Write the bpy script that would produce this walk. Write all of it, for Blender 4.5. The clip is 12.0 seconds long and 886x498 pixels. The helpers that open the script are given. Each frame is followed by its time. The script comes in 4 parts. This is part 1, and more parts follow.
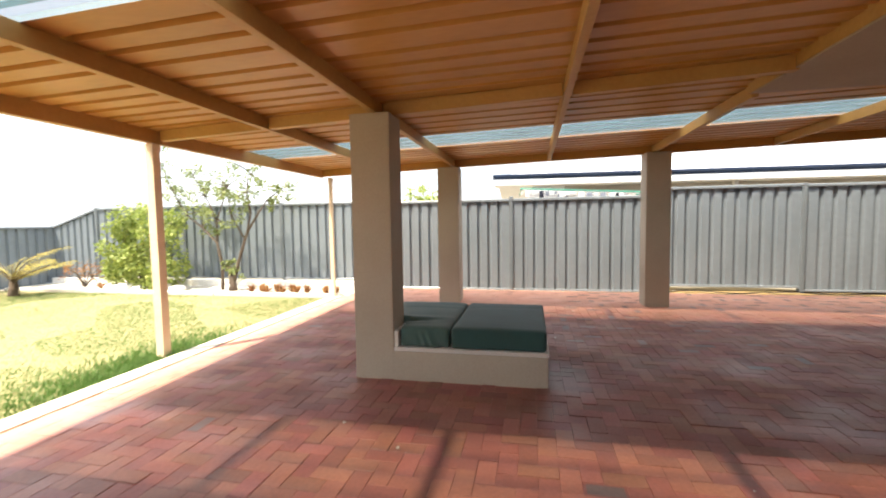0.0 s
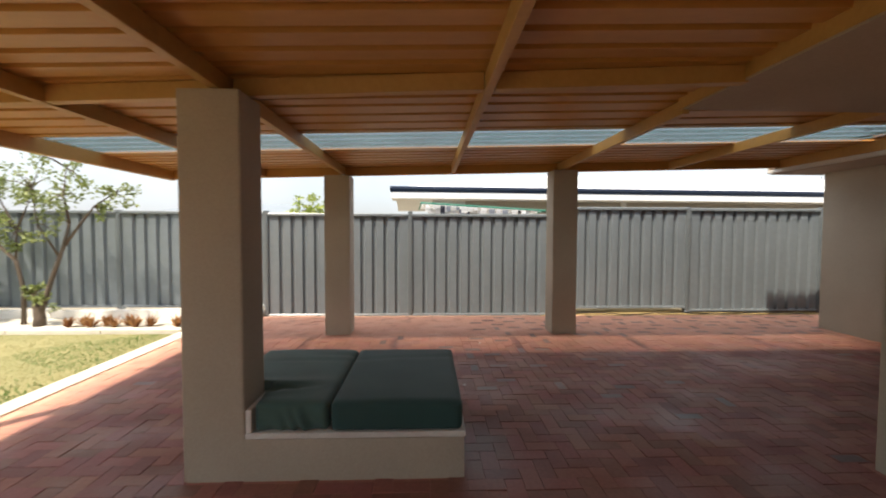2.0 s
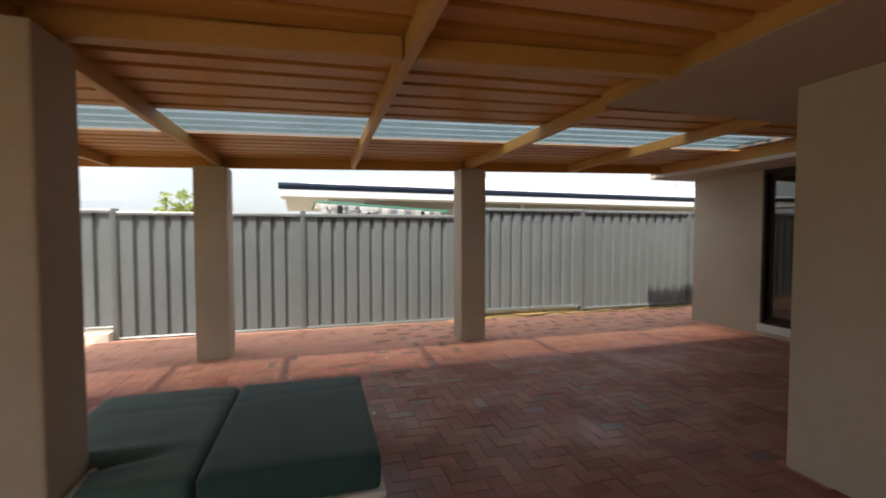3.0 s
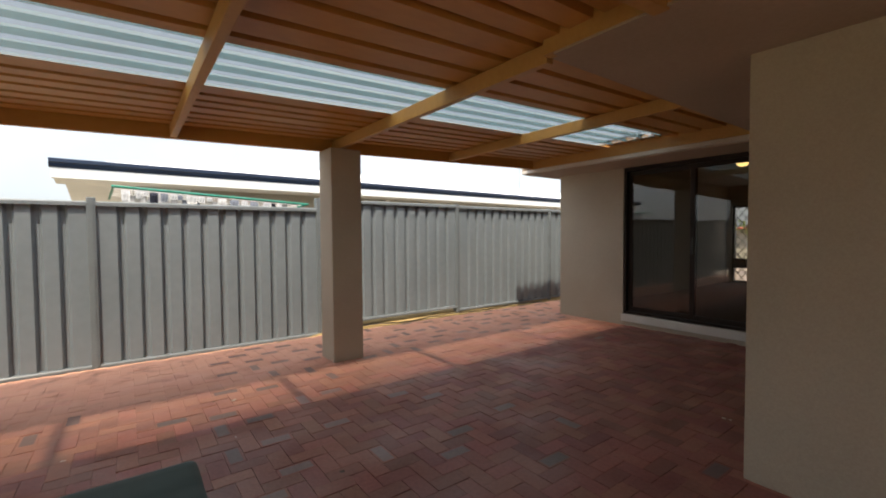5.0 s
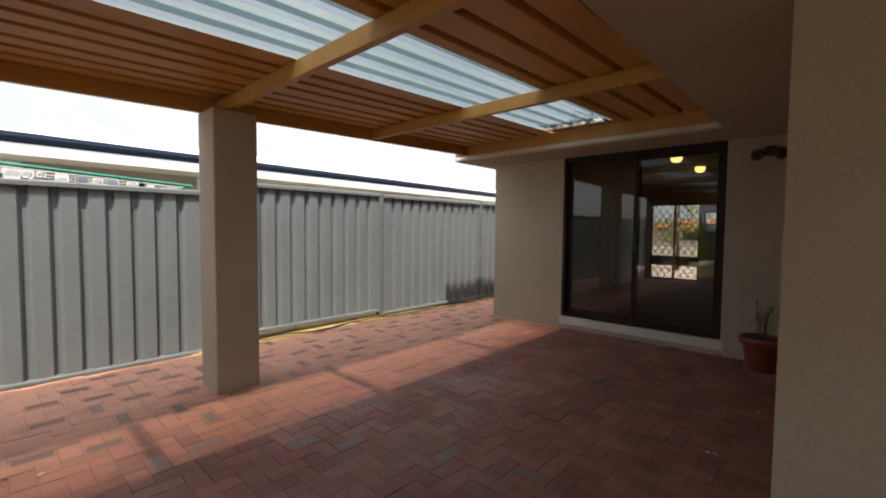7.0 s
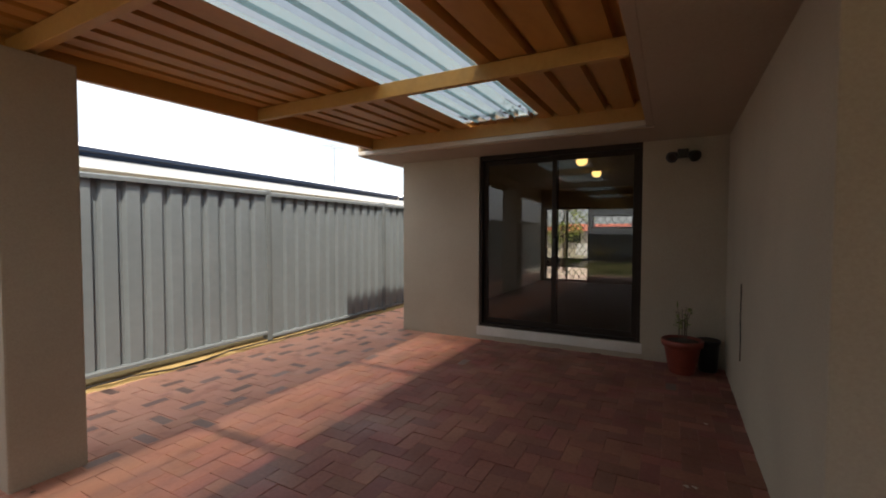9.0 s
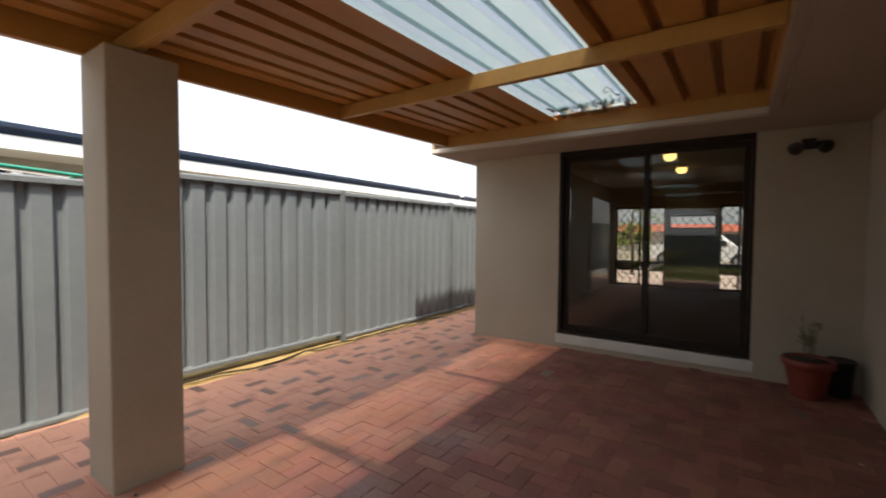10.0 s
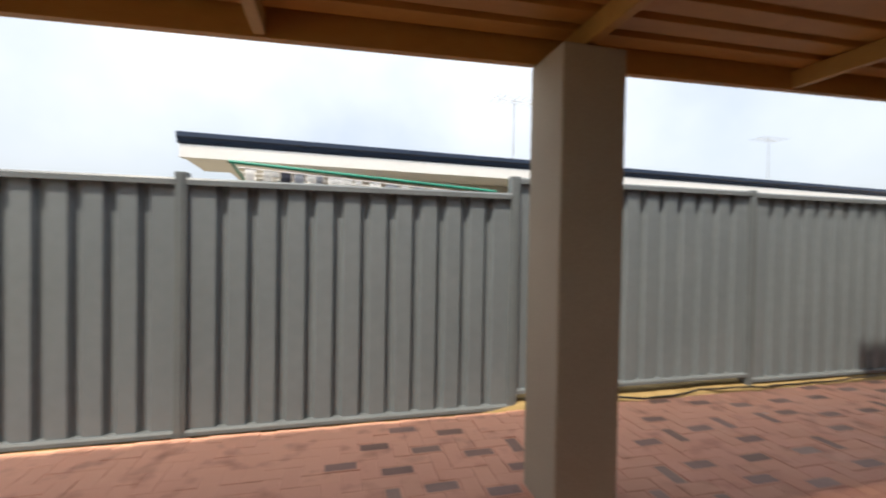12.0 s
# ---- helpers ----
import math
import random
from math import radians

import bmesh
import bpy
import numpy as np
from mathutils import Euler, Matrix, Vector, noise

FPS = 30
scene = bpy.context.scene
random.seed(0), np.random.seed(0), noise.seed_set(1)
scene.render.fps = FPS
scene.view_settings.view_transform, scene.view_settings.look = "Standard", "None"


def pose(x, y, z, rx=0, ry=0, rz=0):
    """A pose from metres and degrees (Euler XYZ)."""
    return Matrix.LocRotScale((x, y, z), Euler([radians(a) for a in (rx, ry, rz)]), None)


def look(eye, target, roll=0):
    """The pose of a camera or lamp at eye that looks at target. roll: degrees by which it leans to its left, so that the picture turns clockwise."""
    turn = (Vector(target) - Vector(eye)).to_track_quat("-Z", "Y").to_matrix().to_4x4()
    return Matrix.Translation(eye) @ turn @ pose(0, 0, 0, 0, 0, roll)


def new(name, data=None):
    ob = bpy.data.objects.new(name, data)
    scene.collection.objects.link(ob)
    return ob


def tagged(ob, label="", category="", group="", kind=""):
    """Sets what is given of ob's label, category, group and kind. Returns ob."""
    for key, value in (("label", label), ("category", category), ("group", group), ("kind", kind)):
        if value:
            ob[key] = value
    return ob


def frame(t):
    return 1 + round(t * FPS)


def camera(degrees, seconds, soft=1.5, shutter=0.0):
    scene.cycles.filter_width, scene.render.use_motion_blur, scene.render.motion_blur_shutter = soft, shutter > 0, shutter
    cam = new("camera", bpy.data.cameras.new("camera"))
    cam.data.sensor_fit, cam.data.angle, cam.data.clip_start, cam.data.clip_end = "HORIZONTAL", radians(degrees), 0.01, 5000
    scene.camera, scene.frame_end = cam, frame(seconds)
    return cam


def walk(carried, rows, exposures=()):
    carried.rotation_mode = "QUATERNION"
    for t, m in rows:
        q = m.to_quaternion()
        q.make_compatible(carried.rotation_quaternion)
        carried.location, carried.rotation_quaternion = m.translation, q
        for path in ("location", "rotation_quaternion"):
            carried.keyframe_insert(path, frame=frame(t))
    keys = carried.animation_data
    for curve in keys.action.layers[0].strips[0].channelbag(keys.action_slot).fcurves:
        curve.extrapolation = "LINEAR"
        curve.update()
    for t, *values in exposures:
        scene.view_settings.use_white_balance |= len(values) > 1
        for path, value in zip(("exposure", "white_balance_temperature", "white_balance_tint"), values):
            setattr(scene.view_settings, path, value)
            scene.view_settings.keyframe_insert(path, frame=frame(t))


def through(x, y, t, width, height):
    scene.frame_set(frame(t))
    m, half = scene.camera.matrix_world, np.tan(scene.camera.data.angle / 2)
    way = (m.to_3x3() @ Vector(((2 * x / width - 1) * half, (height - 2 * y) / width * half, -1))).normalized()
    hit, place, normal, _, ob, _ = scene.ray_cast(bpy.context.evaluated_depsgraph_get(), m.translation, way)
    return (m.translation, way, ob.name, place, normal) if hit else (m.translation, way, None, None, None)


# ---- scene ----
cam = camera(92.0, 12.0, soft=1.9, shutter=0.4)
PATH = [
    (0, (0.695, 0.998, 1.281), (0.288, 2.952, 1.153), -0.9),
    (0.5, (0.616, 1.216, 1.385), (0.373, 3.198, 1.274), -0.7),
    (1, (0.566, 1.376, 1.429), (0.467, 3.369, 1.301), -0.2),
    (1.5, (0.579, 1.637, 1.383), (0.503, 3.631, 1.25), 0.1),
    (2, (0.602, 1.906, 1.393), (0.676, 3.903, 1.31), 0.2),
    (2.5, (0.577, 2.177, 1.392), (0.85, 4.156, 1.302), 0.3),
    (3, (0.549, 2.421, 1.409), (1.104, 4.341, 1.331), 0.0),
    (5, (0.598, 3.418, 1.326), (1.787, 5.024, 1.257), -0.4),
    (5.5, (0.699, 3.615, 1.33), (1.951, 5.173, 1.263), 0.1),
    (6, (0.766, 3.907, 1.318), (2.111, 5.387, 1.266), 0.5),
    (6.5, (0.918, 4.012, 1.32), (2.338, 5.419, 1.241), 0.3),
    (8.5, (1.432, 4.593, 1.3), (3.106, 5.685, 1.224), 1.0),
    (9, (1.473, 4.736, 1.307), (3.238, 5.674, 1.235), 0.1),
    (9.5, (1.469, 4.919, 1.319), (3.204, 5.911, 1.239), -0.1),
    (10, (1.518, 5.111, 1.317), (3.162, 6.248, 1.243), 0.4),
    (10.5, (1.554, 5.325, 1.319), (2.987, 6.719, 1.298), 0.7),
    (11, (1.516, 5.483, 1.296), (2.615, 7.154, 1.257), 0.6),
    (11.5, (1.448, 5.668, 1.293), (2.324, 7.466, 1.245), 1.7),
    (12, (1.3, 5.851, 1.292), (1.787, 7.79, 1.26), 1.0),
]
EXPOSURES = [(0, 1.46), (0.5, 1.04), (1.0, 0.77), (1.5, 0.68), (2.5, 0.64), (5, 0.67), (8.5, 0.63), (10, 0.8), (10.5, 0.87), (11, 0.72), (11.5, 0.53), (12, 0.33)]
walk(cam, [(t, look(eye, target, roll)) for t, eye, target, roll in PATH], EXPOSURES)

# ---- world and sun ----
SUN_DIR = Vector((-0.34, -0.385, 1.0)).normalized()
world = bpy.data.worlds.new("sky")
scene.world = world
world.use_nodes = True
wn = world.node_tree.nodes
sky = wn.new("ShaderNodeTexSky")
sky.sky_type, sky.sun_disc = "NISHITA", False
sky.sun_elevation = math.asin(SUN_DIR.z)
sky.sun_rotation = math.atan2(SUN_DIR.x, SUN_DIR.y)
sky.air_density, sky.dust_density = 1.0, 3.0
wn["Background"].inputs["Strength"].default_value = 0.14
# thin bright cloud over most of the sky
cloud, cramp, cmix, ctex = wn.new("ShaderNodeTexNoise"), wn.new("ShaderNodeMapRange"), wn.new("ShaderNodeMixRGB"), wn.new("ShaderNodeTexCoord")
cloud.inputs["Scale"].default_value, cloud.inputs["Detail"].default_value = 2.2, 5
cramp.inputs["From Min"].default_value, cramp.inputs["From Max"].default_value = 0.3, 0.7
cramp.inputs["To Min"].default_value, cramp.inputs["To Max"].default_value = 0.45, 0.85
# the cloud veil is brighter overhead than near the horizon
up_, rise, veil = wn.new("ShaderNodeSeparateXYZ"), wn.new("ShaderNodeMapRange"), wn.new("ShaderNodeVectorMath")
rise.inputs["To Min"].default_value, rise.inputs["To Max"].default_value = 0.6, 1.65
veil.operation = "SCALE"
veil.inputs[0].default_value = (8.1, 8.4, 8.8)
world.node_tree.links.new(ctex.outputs["Generated"], up_.inputs[0])
world.node_tree.links.new(up_.outputs["Z"], rise.inputs["Value"])
world.node_tree.links.new(rise.outputs[0], veil.inputs["Scale"])
world.node_tree.links.new(veil.outputs[0], cmix.inputs["Color2"])
world.node_tree.links.new(ctex.outputs["Generated"], cloud.inputs["Vector"])
world.node_tree.links.new(cloud.outputs["Fac"], cramp.inputs["Value"])
world.node_tree.links.new(cramp.outputs[0], cmix.inputs["Fac"])
world.node_tree.links.new(sky.outputs["Color"], cmix.inputs["Color1"])
world.node_tree.links.new(cmix.outputs["Color"], wn["Background"].inputs["Color"])

sun_data = bpy.data.lights.new("sun", "SUN")
sun_data.energy, sun_data.angle, sun_data.color = 5.0, radians(1.6), (1.0, 0.88, 0.71)
sun = new("sun", sun_data)
sun.matrix_world = look(SUN_DIR * 40, (0, 0, 0))


# ---- materials ----
def mat(name, dark, light, rough=0.7, metal=0.0, scale=3.0, fine=40.0, bump=0.15, depth=0.004, stretch=(1, 1, 1), spec=0.5):
    """Two-scale noise between two colours, with fine relief."""
    m = bpy.data.materials.new(name)
    m.use_nodes = True
    n, l = m.node_tree.nodes, m.node_tree.links
    b = n["Principled BSDF"]
    geo = n.new("ShaderNodeNewGeometry")
    mp = n.new("ShaderNodeMapping")
    mp.inputs["Scale"].default_value = stretch
    l.new(geo.outputs["Position"], mp.inputs["Vector"])
    big, small = n.new("ShaderNodeTexNoise"), n.new("ShaderNodeTexNoise")
    big.inputs["Scale"].default_value, small.inputs["Scale"].default_value = scale, fine
    big.inputs["Detail"].default_value, small.inputs["Detail"].default_value = 4, 3
    mix = n.new("ShaderNodeMath")
    mix.operation = "MULTIPLY_ADD"
    mix.inputs[1].default_value = 0.4
    half = n.new("ShaderNodeMath")
    half.operation = "MULTIPLY"
    half.inputs[1].default_value = 0.6
    ramp = n.new("ShaderNodeValToRGB")
    ramp.color_ramp.elements[0].position, ramp.color_ramp.elements[1].position = 0.32, 0.68
    ramp.color_ramp.elements[0].color, ramp.color_ramp.elements[1].color = (*dark, 1), (*light, 1)
    for t in (big, small):
        l.new(mp.outputs["Vector"], t.inputs["Vector"])
    l.new(big.outputs["Fac"], half.inputs[0])
    l.new(small.outputs["Fac"], mix.inputs[0])
    l.new(half.outputs[0], mix.inputs[2])
    l.new(mix.outputs[0], ramp.inputs["Fac"])
    l.new(ramp.outputs["Color"], b.inputs["Base Color"])
    bp = n.new("ShaderNodeBump")
    bp.inputs["Strength"].default_value, bp.inputs["Distance"].default_value = bump, depth
    l.new(small.outputs["Fac"], bp.inputs["Height"])
    l.new(bp.outputs["Normal"], b.inputs["Normal"])
    b.inputs["Roughness"].default_value, b.inputs["Metallic"].default_value = rough, metal
    b.inputs["Specular IOR Level"].default_value = spec
    return m


def paver_mat(name, by_object, dark=(0.165, 0.06, 0.044), light=(0.268, 0.103, 0.073), sand=0.88, spread=(0.78, 1.2)):
    """Fired clay bricks with pale sand and painted-in brightness along fence and lawn."""
    m = mat(name, dark, light, 0.75, scale=1.6, fine=45, bump=0.4, depth=0.004)
    n, l = m.node_tree.nodes, m.node_tree.links
    b = n["Principled BSDF"]
    base = b.inputs["Base Color"].links[0].from_socket
    if by_object:
        rnd = n.new("ShaderNodeObjectInfo").outputs["Random"]
    else:
        rnd = n.new("ShaderNodeNewGeometry").outputs["Random Per Island"]
    geo, sep = n.new("ShaderNodeNewGeometry"), n.new("ShaderNodeSeparateXYZ")
    l.new(geo.outputs["Position"], sep.inputs[0])
    tone = n.new("ShaderNodeHueSaturation")
    mr = n.new("ShaderNodeMapRange")
    mr.inputs["To Min"].default_value, mr.inputs["To Max"].default_value = spread
    l.new(rnd, mr.inputs["Value"])
    l.new(mr.outputs[0], tone.inputs["Value"])
    wn_ = n.new("ShaderNodeTexWhiteNoise")
    wn_.noise_dimensions = "1D"
    l.new(rnd, wn_.inputs["W"])
    mh = n.new("ShaderNodeMapRange")
    mh.inputs["To Min"].default_value, mh.inputs["To Max"].default_value = 0.488, 0.512
    l.new(wn_.outputs["Value"], mh.inputs["Value"])
    l.new(mh.outputs[0], tone.inputs["Hue"])
    l.new(base, tone.inputs["Color"])
    # pale sand along the fence and the lawn; its colour also holds stronger daylight there
    pale_noise, dm, dx = n.new("ShaderNodeTexNoise"), n.new("ShaderNodeMath"), n.new("ShaderNodeMixRGB")
    pale_noise.inputs["Scale"].default_value, pale_noise.inputs["Detail"].default_value = 5.0, 6
    l.new(geo.outputs["Position"], pale_noise.inputs["Vector"])
    run, lift = n.new("ShaderNodeMapRange"), n.new("ShaderNodeMapRange")
    run.inputs["From Min"].default_value, run.inputs["From Max"].default_value = 6.7, 8.7
    run.inputs["To Min"].default_value, run.inputs["To Max"].default_value = 0.0, sand
    l.new(sep.outputs["Y"], run.inputs["Value"])
    lift.inputs["From Min"].default_value, lift.inputs["From Max"].default_value = 0.12, 0.46
    l.new(pale_noise.outputs["Fac"], lift.inputs["Value"])
    dm.operation = "MULTIPLY"
    side, most = n.new("ShaderNodeMapRange"), n.new("ShaderNodeMath")
    side.inputs["From Min"].default_value, side.inputs["From Max"].default_value = -2.0, -2.6
    side.inputs["To Max"].default_value = sand * 0.8
    l.new(sep.outputs["X"], side.inputs["Value"])
    most.operation = "MAXIMUM"
    l.new(run.outputs[0], most.inputs[0])
    l.new(side.outputs[0], most.inputs[1])
    l.new(most.outputs[0], dm.inputs[0])
    l.new(lift.outputs[0], dm.inputs[1])
    dx.inputs["Color2"].default_value = (0.82, 0.43, 0.3, 1)
    l.new(dm.outputs[0], dx.inputs["Fac"])
    l.new(tone.outputs["Color"], dx.inputs["Color1"])
    l.new(dx.outputs["Color"], b.inputs["Base Color"])
    # trodden, smoother patches
    worn, wr = n.new("ShaderNodeTexNoise"), n.new("ShaderNodeMapRange")
    worn.inputs["Scale"].default_value, worn.inputs["Detail"].default_value = 1.7, 5
    l.new(geo.outputs["Position"], worn.inputs["Vector"])
    wr.inputs["From Min"].default_value, wr.inputs["From Max"].default_value = 0.35, 0.65
    wr.inputs["To Min"].default_value, wr.inputs["To Max"].default_value = 0.42, 0.8
    l.new(worn.outputs["Fac"], wr.inputs["Value"])
    l.new(wr.outputs[0], b.inputs["Roughness"])
    return m


def glass_mat(name, tint=(0.62, 0.62, 0.6), rough=0.0):
    m = bpy.data.materials.new(name)
    m.use_nodes = True
    n, l = m.node_tree.nodes, m.node_tree.links
    n.remove(n["Principled BSDF"])
    tr, gl, mx, fr = n.new("ShaderNodeBsdfTransparent"), n.new("ShaderNodeBsdfGlossy"), n.new("ShaderNodeMixShader"), n.new("ShaderNodeFresnel")
    tr.inputs["Color"].default_value = (*tint, 1)
    gl.inputs["Roughness"].default_value = rough
    fr.inputs["IOR"].default_value = 1.6
    l.new(fr.outputs[0], mx.inputs[0])
    l.new(tr.outputs[0], mx.inputs[1])
    l.new(gl.outputs[0], mx.inputs[2])
    l.new(mx.outputs[0], n["Material Output"].inputs["Surface"])
    return m


def skylight_mat(name, clear=(0.54, 0.52, 0.46), glow=(0.2, 0.26, 0.275)):
    """Ribbed fibreglass: lets the sun through, dusty."""
    m = bpy.data.materials.new(name)
    m.use_nodes = True
    n, l = m.node_tree.nodes, m.node_tree.links
    n.remove(n["Principled BSDF"])
    tr, tl, df = n.new("ShaderNodeBsdfTransparent"), n.new("ShaderNodeBsdfTranslucent"), n.new("ShaderNodeBsdfDiffuse")
    gl = n.new("ShaderNodeBsdfGlossy")
    tr.inputs["Color"].default_value = (*clear, 1)
    tl.inputs["Color"].default_value = (*glow, 1)
    df.inputs["Color"].default_value = (0.24, 0.3, 0.33, 1)
    gl.inputs["Roughness"].default_value = 0.25
    a, b, c = n.new("ShaderNodeMixShader"), n.new("ShaderNodeMixShader"), n.new("ShaderNodeMixShader")
    no = n.new("ShaderNodeTexNoise")
    no.inputs["Scale"].default_value = 3.0
    no.inputs["Detail"].default_value = 5
    geo = n.new("ShaderNodeNewGeometry")
    l.new(geo.outputs["Position"], no.inputs["Vector"])
    mr = n.new("ShaderNodeMapRange")
    mr.inputs["From Min"].default_value, mr.inputs["From Max"].default_value = 0.3, 0.7
    mr.inputs["To Min"].default_value, mr.inputs["To Max"].default_value = 0.24, 0.36
    l.new(no.outputs["Fac"], mr.inputs["Value"])
    l.new(mr.outputs[0], a.inputs[0])
    l.new(tr.outputs[0], a.inputs[1])
    l.new(tl.outputs[0], a.inputs[2])
    b.inputs[0].default_value = 0.07
    l.new(a.outputs[0], b.inputs[1])
    l.new(df.outputs[0], b.inputs[2])
    c.inputs[0].default_value = 0.06
    l.new(b.outputs[0], c.inputs[1])
    l.new(gl.outputs[0], c.inputs[2])
    l.new(c.outputs[0], n["Material Output"].inputs["Surface"])
    return m


def leaf_mat(name, dark, light, through=0.35):
    m = bpy.data.materials.new(name)
    m.use_nodes = True
    n, l = m.node_tree.nodes, m.node_tree.links
    b = n["Principled BSDF"]
    geo = n.new("ShaderNodeNewGeometry")
    ramp = n.new("ShaderNodeValToRGB")
    ramp.color_ramp.elements[0].color, ramp.color_ramp.elements[1].color = (*dark, 1), (*light, 1)
    l.new(geo.outputs["Random Per Island"], ramp.inputs["Fac"])
    l.new(ramp.outputs["Color"], b.inputs["Base Color"])
    b.inputs["Roughness"].default_value = 0.55
    tl, mx = n.new("ShaderNodeBsdfTranslucent"), n.new("ShaderNodeMixShader")
    l.new(ramp.outputs["Color"], tl.inputs["Color"])
    mx.inputs[0].default_value = through
    l.new(b.outputs[0], mx.inputs[1])
    l.new(tl.outputs[0], mx.inputs[2])
    l.new(mx.outputs[0], n["Material Output"].inputs["Surface"])
    return m


def glow_mat(name, color, strength):
    m = bpy.data.materials.new(name)
    m.use_nodes = True
    b = m.node_tree.nodes["Principled BSDF"]
    b.inputs["Base Color"].default_value = (*color, 1)
    b.inputs["Emission Color"].default_value = (*color, 1)
    b.inputs["Emission Strength"].default_value = strength
    return m


M_RENDER = mat("painted_render", (0.34, 0.29, 0.22), (0.43, 0.371, 0.284), 0.85, scale=1.2, fine=90, bump=0.35, depth=0.003)
M_CAP = mat("pale_render", (0.52, 0.49, 0.44), (0.64, 0.6, 0.54), 0.8, scale=3, fine=70, bump=0.3)
M_SOFFIT = mat("soffit_board", (0.34, 0.275, 0.205), (0.41, 0.335, 0.255), 0.8, scale=1, fine=50, bump=0.06)
# cream sheets; warm light bounced off the paving is put into this orange
M_SHEET = mat("cream_sheet_bounce_tinted", (0.405, 0.2, 0.05), (0.505, 0.262, 0.07), 0.4, scale=1.4, fine=25, bump=0.03, stretch=(0.4, 1, 1), spec=0.35)
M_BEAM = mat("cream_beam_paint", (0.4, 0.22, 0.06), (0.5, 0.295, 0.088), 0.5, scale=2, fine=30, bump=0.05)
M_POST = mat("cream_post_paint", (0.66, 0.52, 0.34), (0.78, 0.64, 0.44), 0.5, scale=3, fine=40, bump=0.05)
M_FENCE = mat("grey_sheet_metal", (0.142, 0.166, 0.184), (0.175, 0.2, 0.218), 0.36, scale=1.2, fine=14, bump=0.02)
M_FENCE_TRIM = mat("grey_rail_metal", (0.12, 0.138, 0.148), (0.155, 0.174, 0.184), 0.25, scale=3, fine=40, bump=0.03)
M_RAIL = mat("grey_rail_cap", (0.13, 0.148, 0.16), (0.17, 0.188, 0.2), 0.22, scale=3, fine=40, bump=0.03)
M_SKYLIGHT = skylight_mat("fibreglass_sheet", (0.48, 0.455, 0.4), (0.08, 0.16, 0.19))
# same fibreglass: rib tops coloured as shaded, rib sides as catching sun
M_SKYLIGHT_RIB_SHADED = skylight_mat("fibreglass_rib_shaded", (0.25, 0.27, 0.29), (0.04, 0.07, 0.1))
M_SKYLIGHT_SIDE_LIT = skylight_mat("fibreglass_rib_side_lit", (0.34, 0.36, 0.37), (0.5, 0.56, 0.6))
M_PAVER = paver_mat("clay_paver", True)
M_PAVER_FAR = paver_mat("clay_paver_field", False)
M_BURNT = paver_mat("burnt_paver", True, (0.11, 0.077, 0.072), (0.185, 0.13, 0.12), 0.2, (0.65, 1.5))
M_BURNT_FAR = paver_mat("burnt_paver_field", False, (0.11, 0.077, 0.072), (0.185, 0.13, 0.12), 0.2, (0.65, 1.5))
M_JOINT = paver_mat("joint_sand", True, (0.2, 0.085, 0.058), (0.32, 0.15, 0.1), 1.0)
M_EDGING = mat("concrete_edging", (0.5, 0.46, 0.38), (0.68, 0.63, 0.54), 0.9, scale=4, fine=80, bump=0.4)
M_LIME = mat("limestone", (0.62, 0.6, 0.55), (0.82, 0.79, 0.73), 0.9, scale=5, fine=60, bump=0.6, depth=0.01)
M_SAND = mat("yellow_sand", (0.22, 0.15, 0.055), (0.38, 0.27, 0.12), 0.95, scale=7, fine=120, bump=0.6)
M_SOIL = mat("garden_sand", (0.42, 0.38, 0.31), (0.7, 0.66, 0.58), 0.95, scale=5, fine=90, bump=0.7, depth=0.02)
M_LAWN = mat("lawn_soil", (0.19, 0.19, 0.075), (0.31, 0.27, 0.125), 0.95, scale=0.9, fine=60, bump=0.7, depth=0.02)
M_GROUND = mat("dry_ground", (0.2, 0.17, 0.12), (0.3, 0.26, 0.19), 0.95, scale=0.3, fine=12, bump=0.5)
M_CLOTH = mat("green_canvas", (0.012, 0.046, 0.042), (0.019, 0.064, 0.058), 0.8, scale=4, fine=180, bump=0.35, depth=0.002)
M_CLOTH_FADED = mat("faded_green_canvas", (0.038, 0.08, 0.068), (0.056, 0.108, 0.092), 0.85, scale=4, fine=180, bump=0.35, depth=0.002)
for m in (M_CLOTH, M_CLOTH_FADED):
    m.node_tree.nodes["Principled BSDF"].inputs["Sheen Weight"].default_value = 0.12
M_FRAME = mat("brown_aluminium", (0.014, 0.009, 0.006), (0.024, 0.015, 0.01), 0.5, scale=4, fine=40, bump=0.02, spec=0.25)
M_GLASS = glass_mat("window_glass")
M_TERRACOTTA = mat("terracotta_glaze", (0.15, 0.028, 0.016), (0.24, 0.045, 0.026), 0.5, scale=8, fine=60, bump=0.15)
M_POTSOIL = mat("potting_soil", (0.03, 0.022, 0.015), (0.06, 0.045, 0.03), 0.95, scale=20, fine=120, bump=0.8, depth=0.01)
M_BLACK = mat("black_plastic", (0.012, 0.012, 0.013), (0.022, 0.022, 0.023), 0.35, scale=5, fine=60, bump=0.03)
M_LEAF = leaf_mat("leaf_green", (0.12, 0.16, 0.04), (0.34, 0.38, 0.14))
M_LEAF_BUSH = leaf_mat("leaf_bush", (0.17, 0.24, 0.04), (0.42, 0.46, 0.13))
M_LEAF_RED = leaf_mat("leaf_bromeliad", (0.22, 0.09, 0.04), (0.4, 0.22, 0.08))
M_PALM = leaf_mat("palm_frond", (0.3, 0.26, 0.04), (0.5, 0.42, 0.1))
M_GRASS = leaf_mat("grass_blade", (0.19, 0.2, 0.07), (0.33, 0.29, 0.12))
M_GRASS_GREEN = leaf_mat("grass_green", (0.07, 0.16, 0.03), (0.16, 0.27, 0.07))
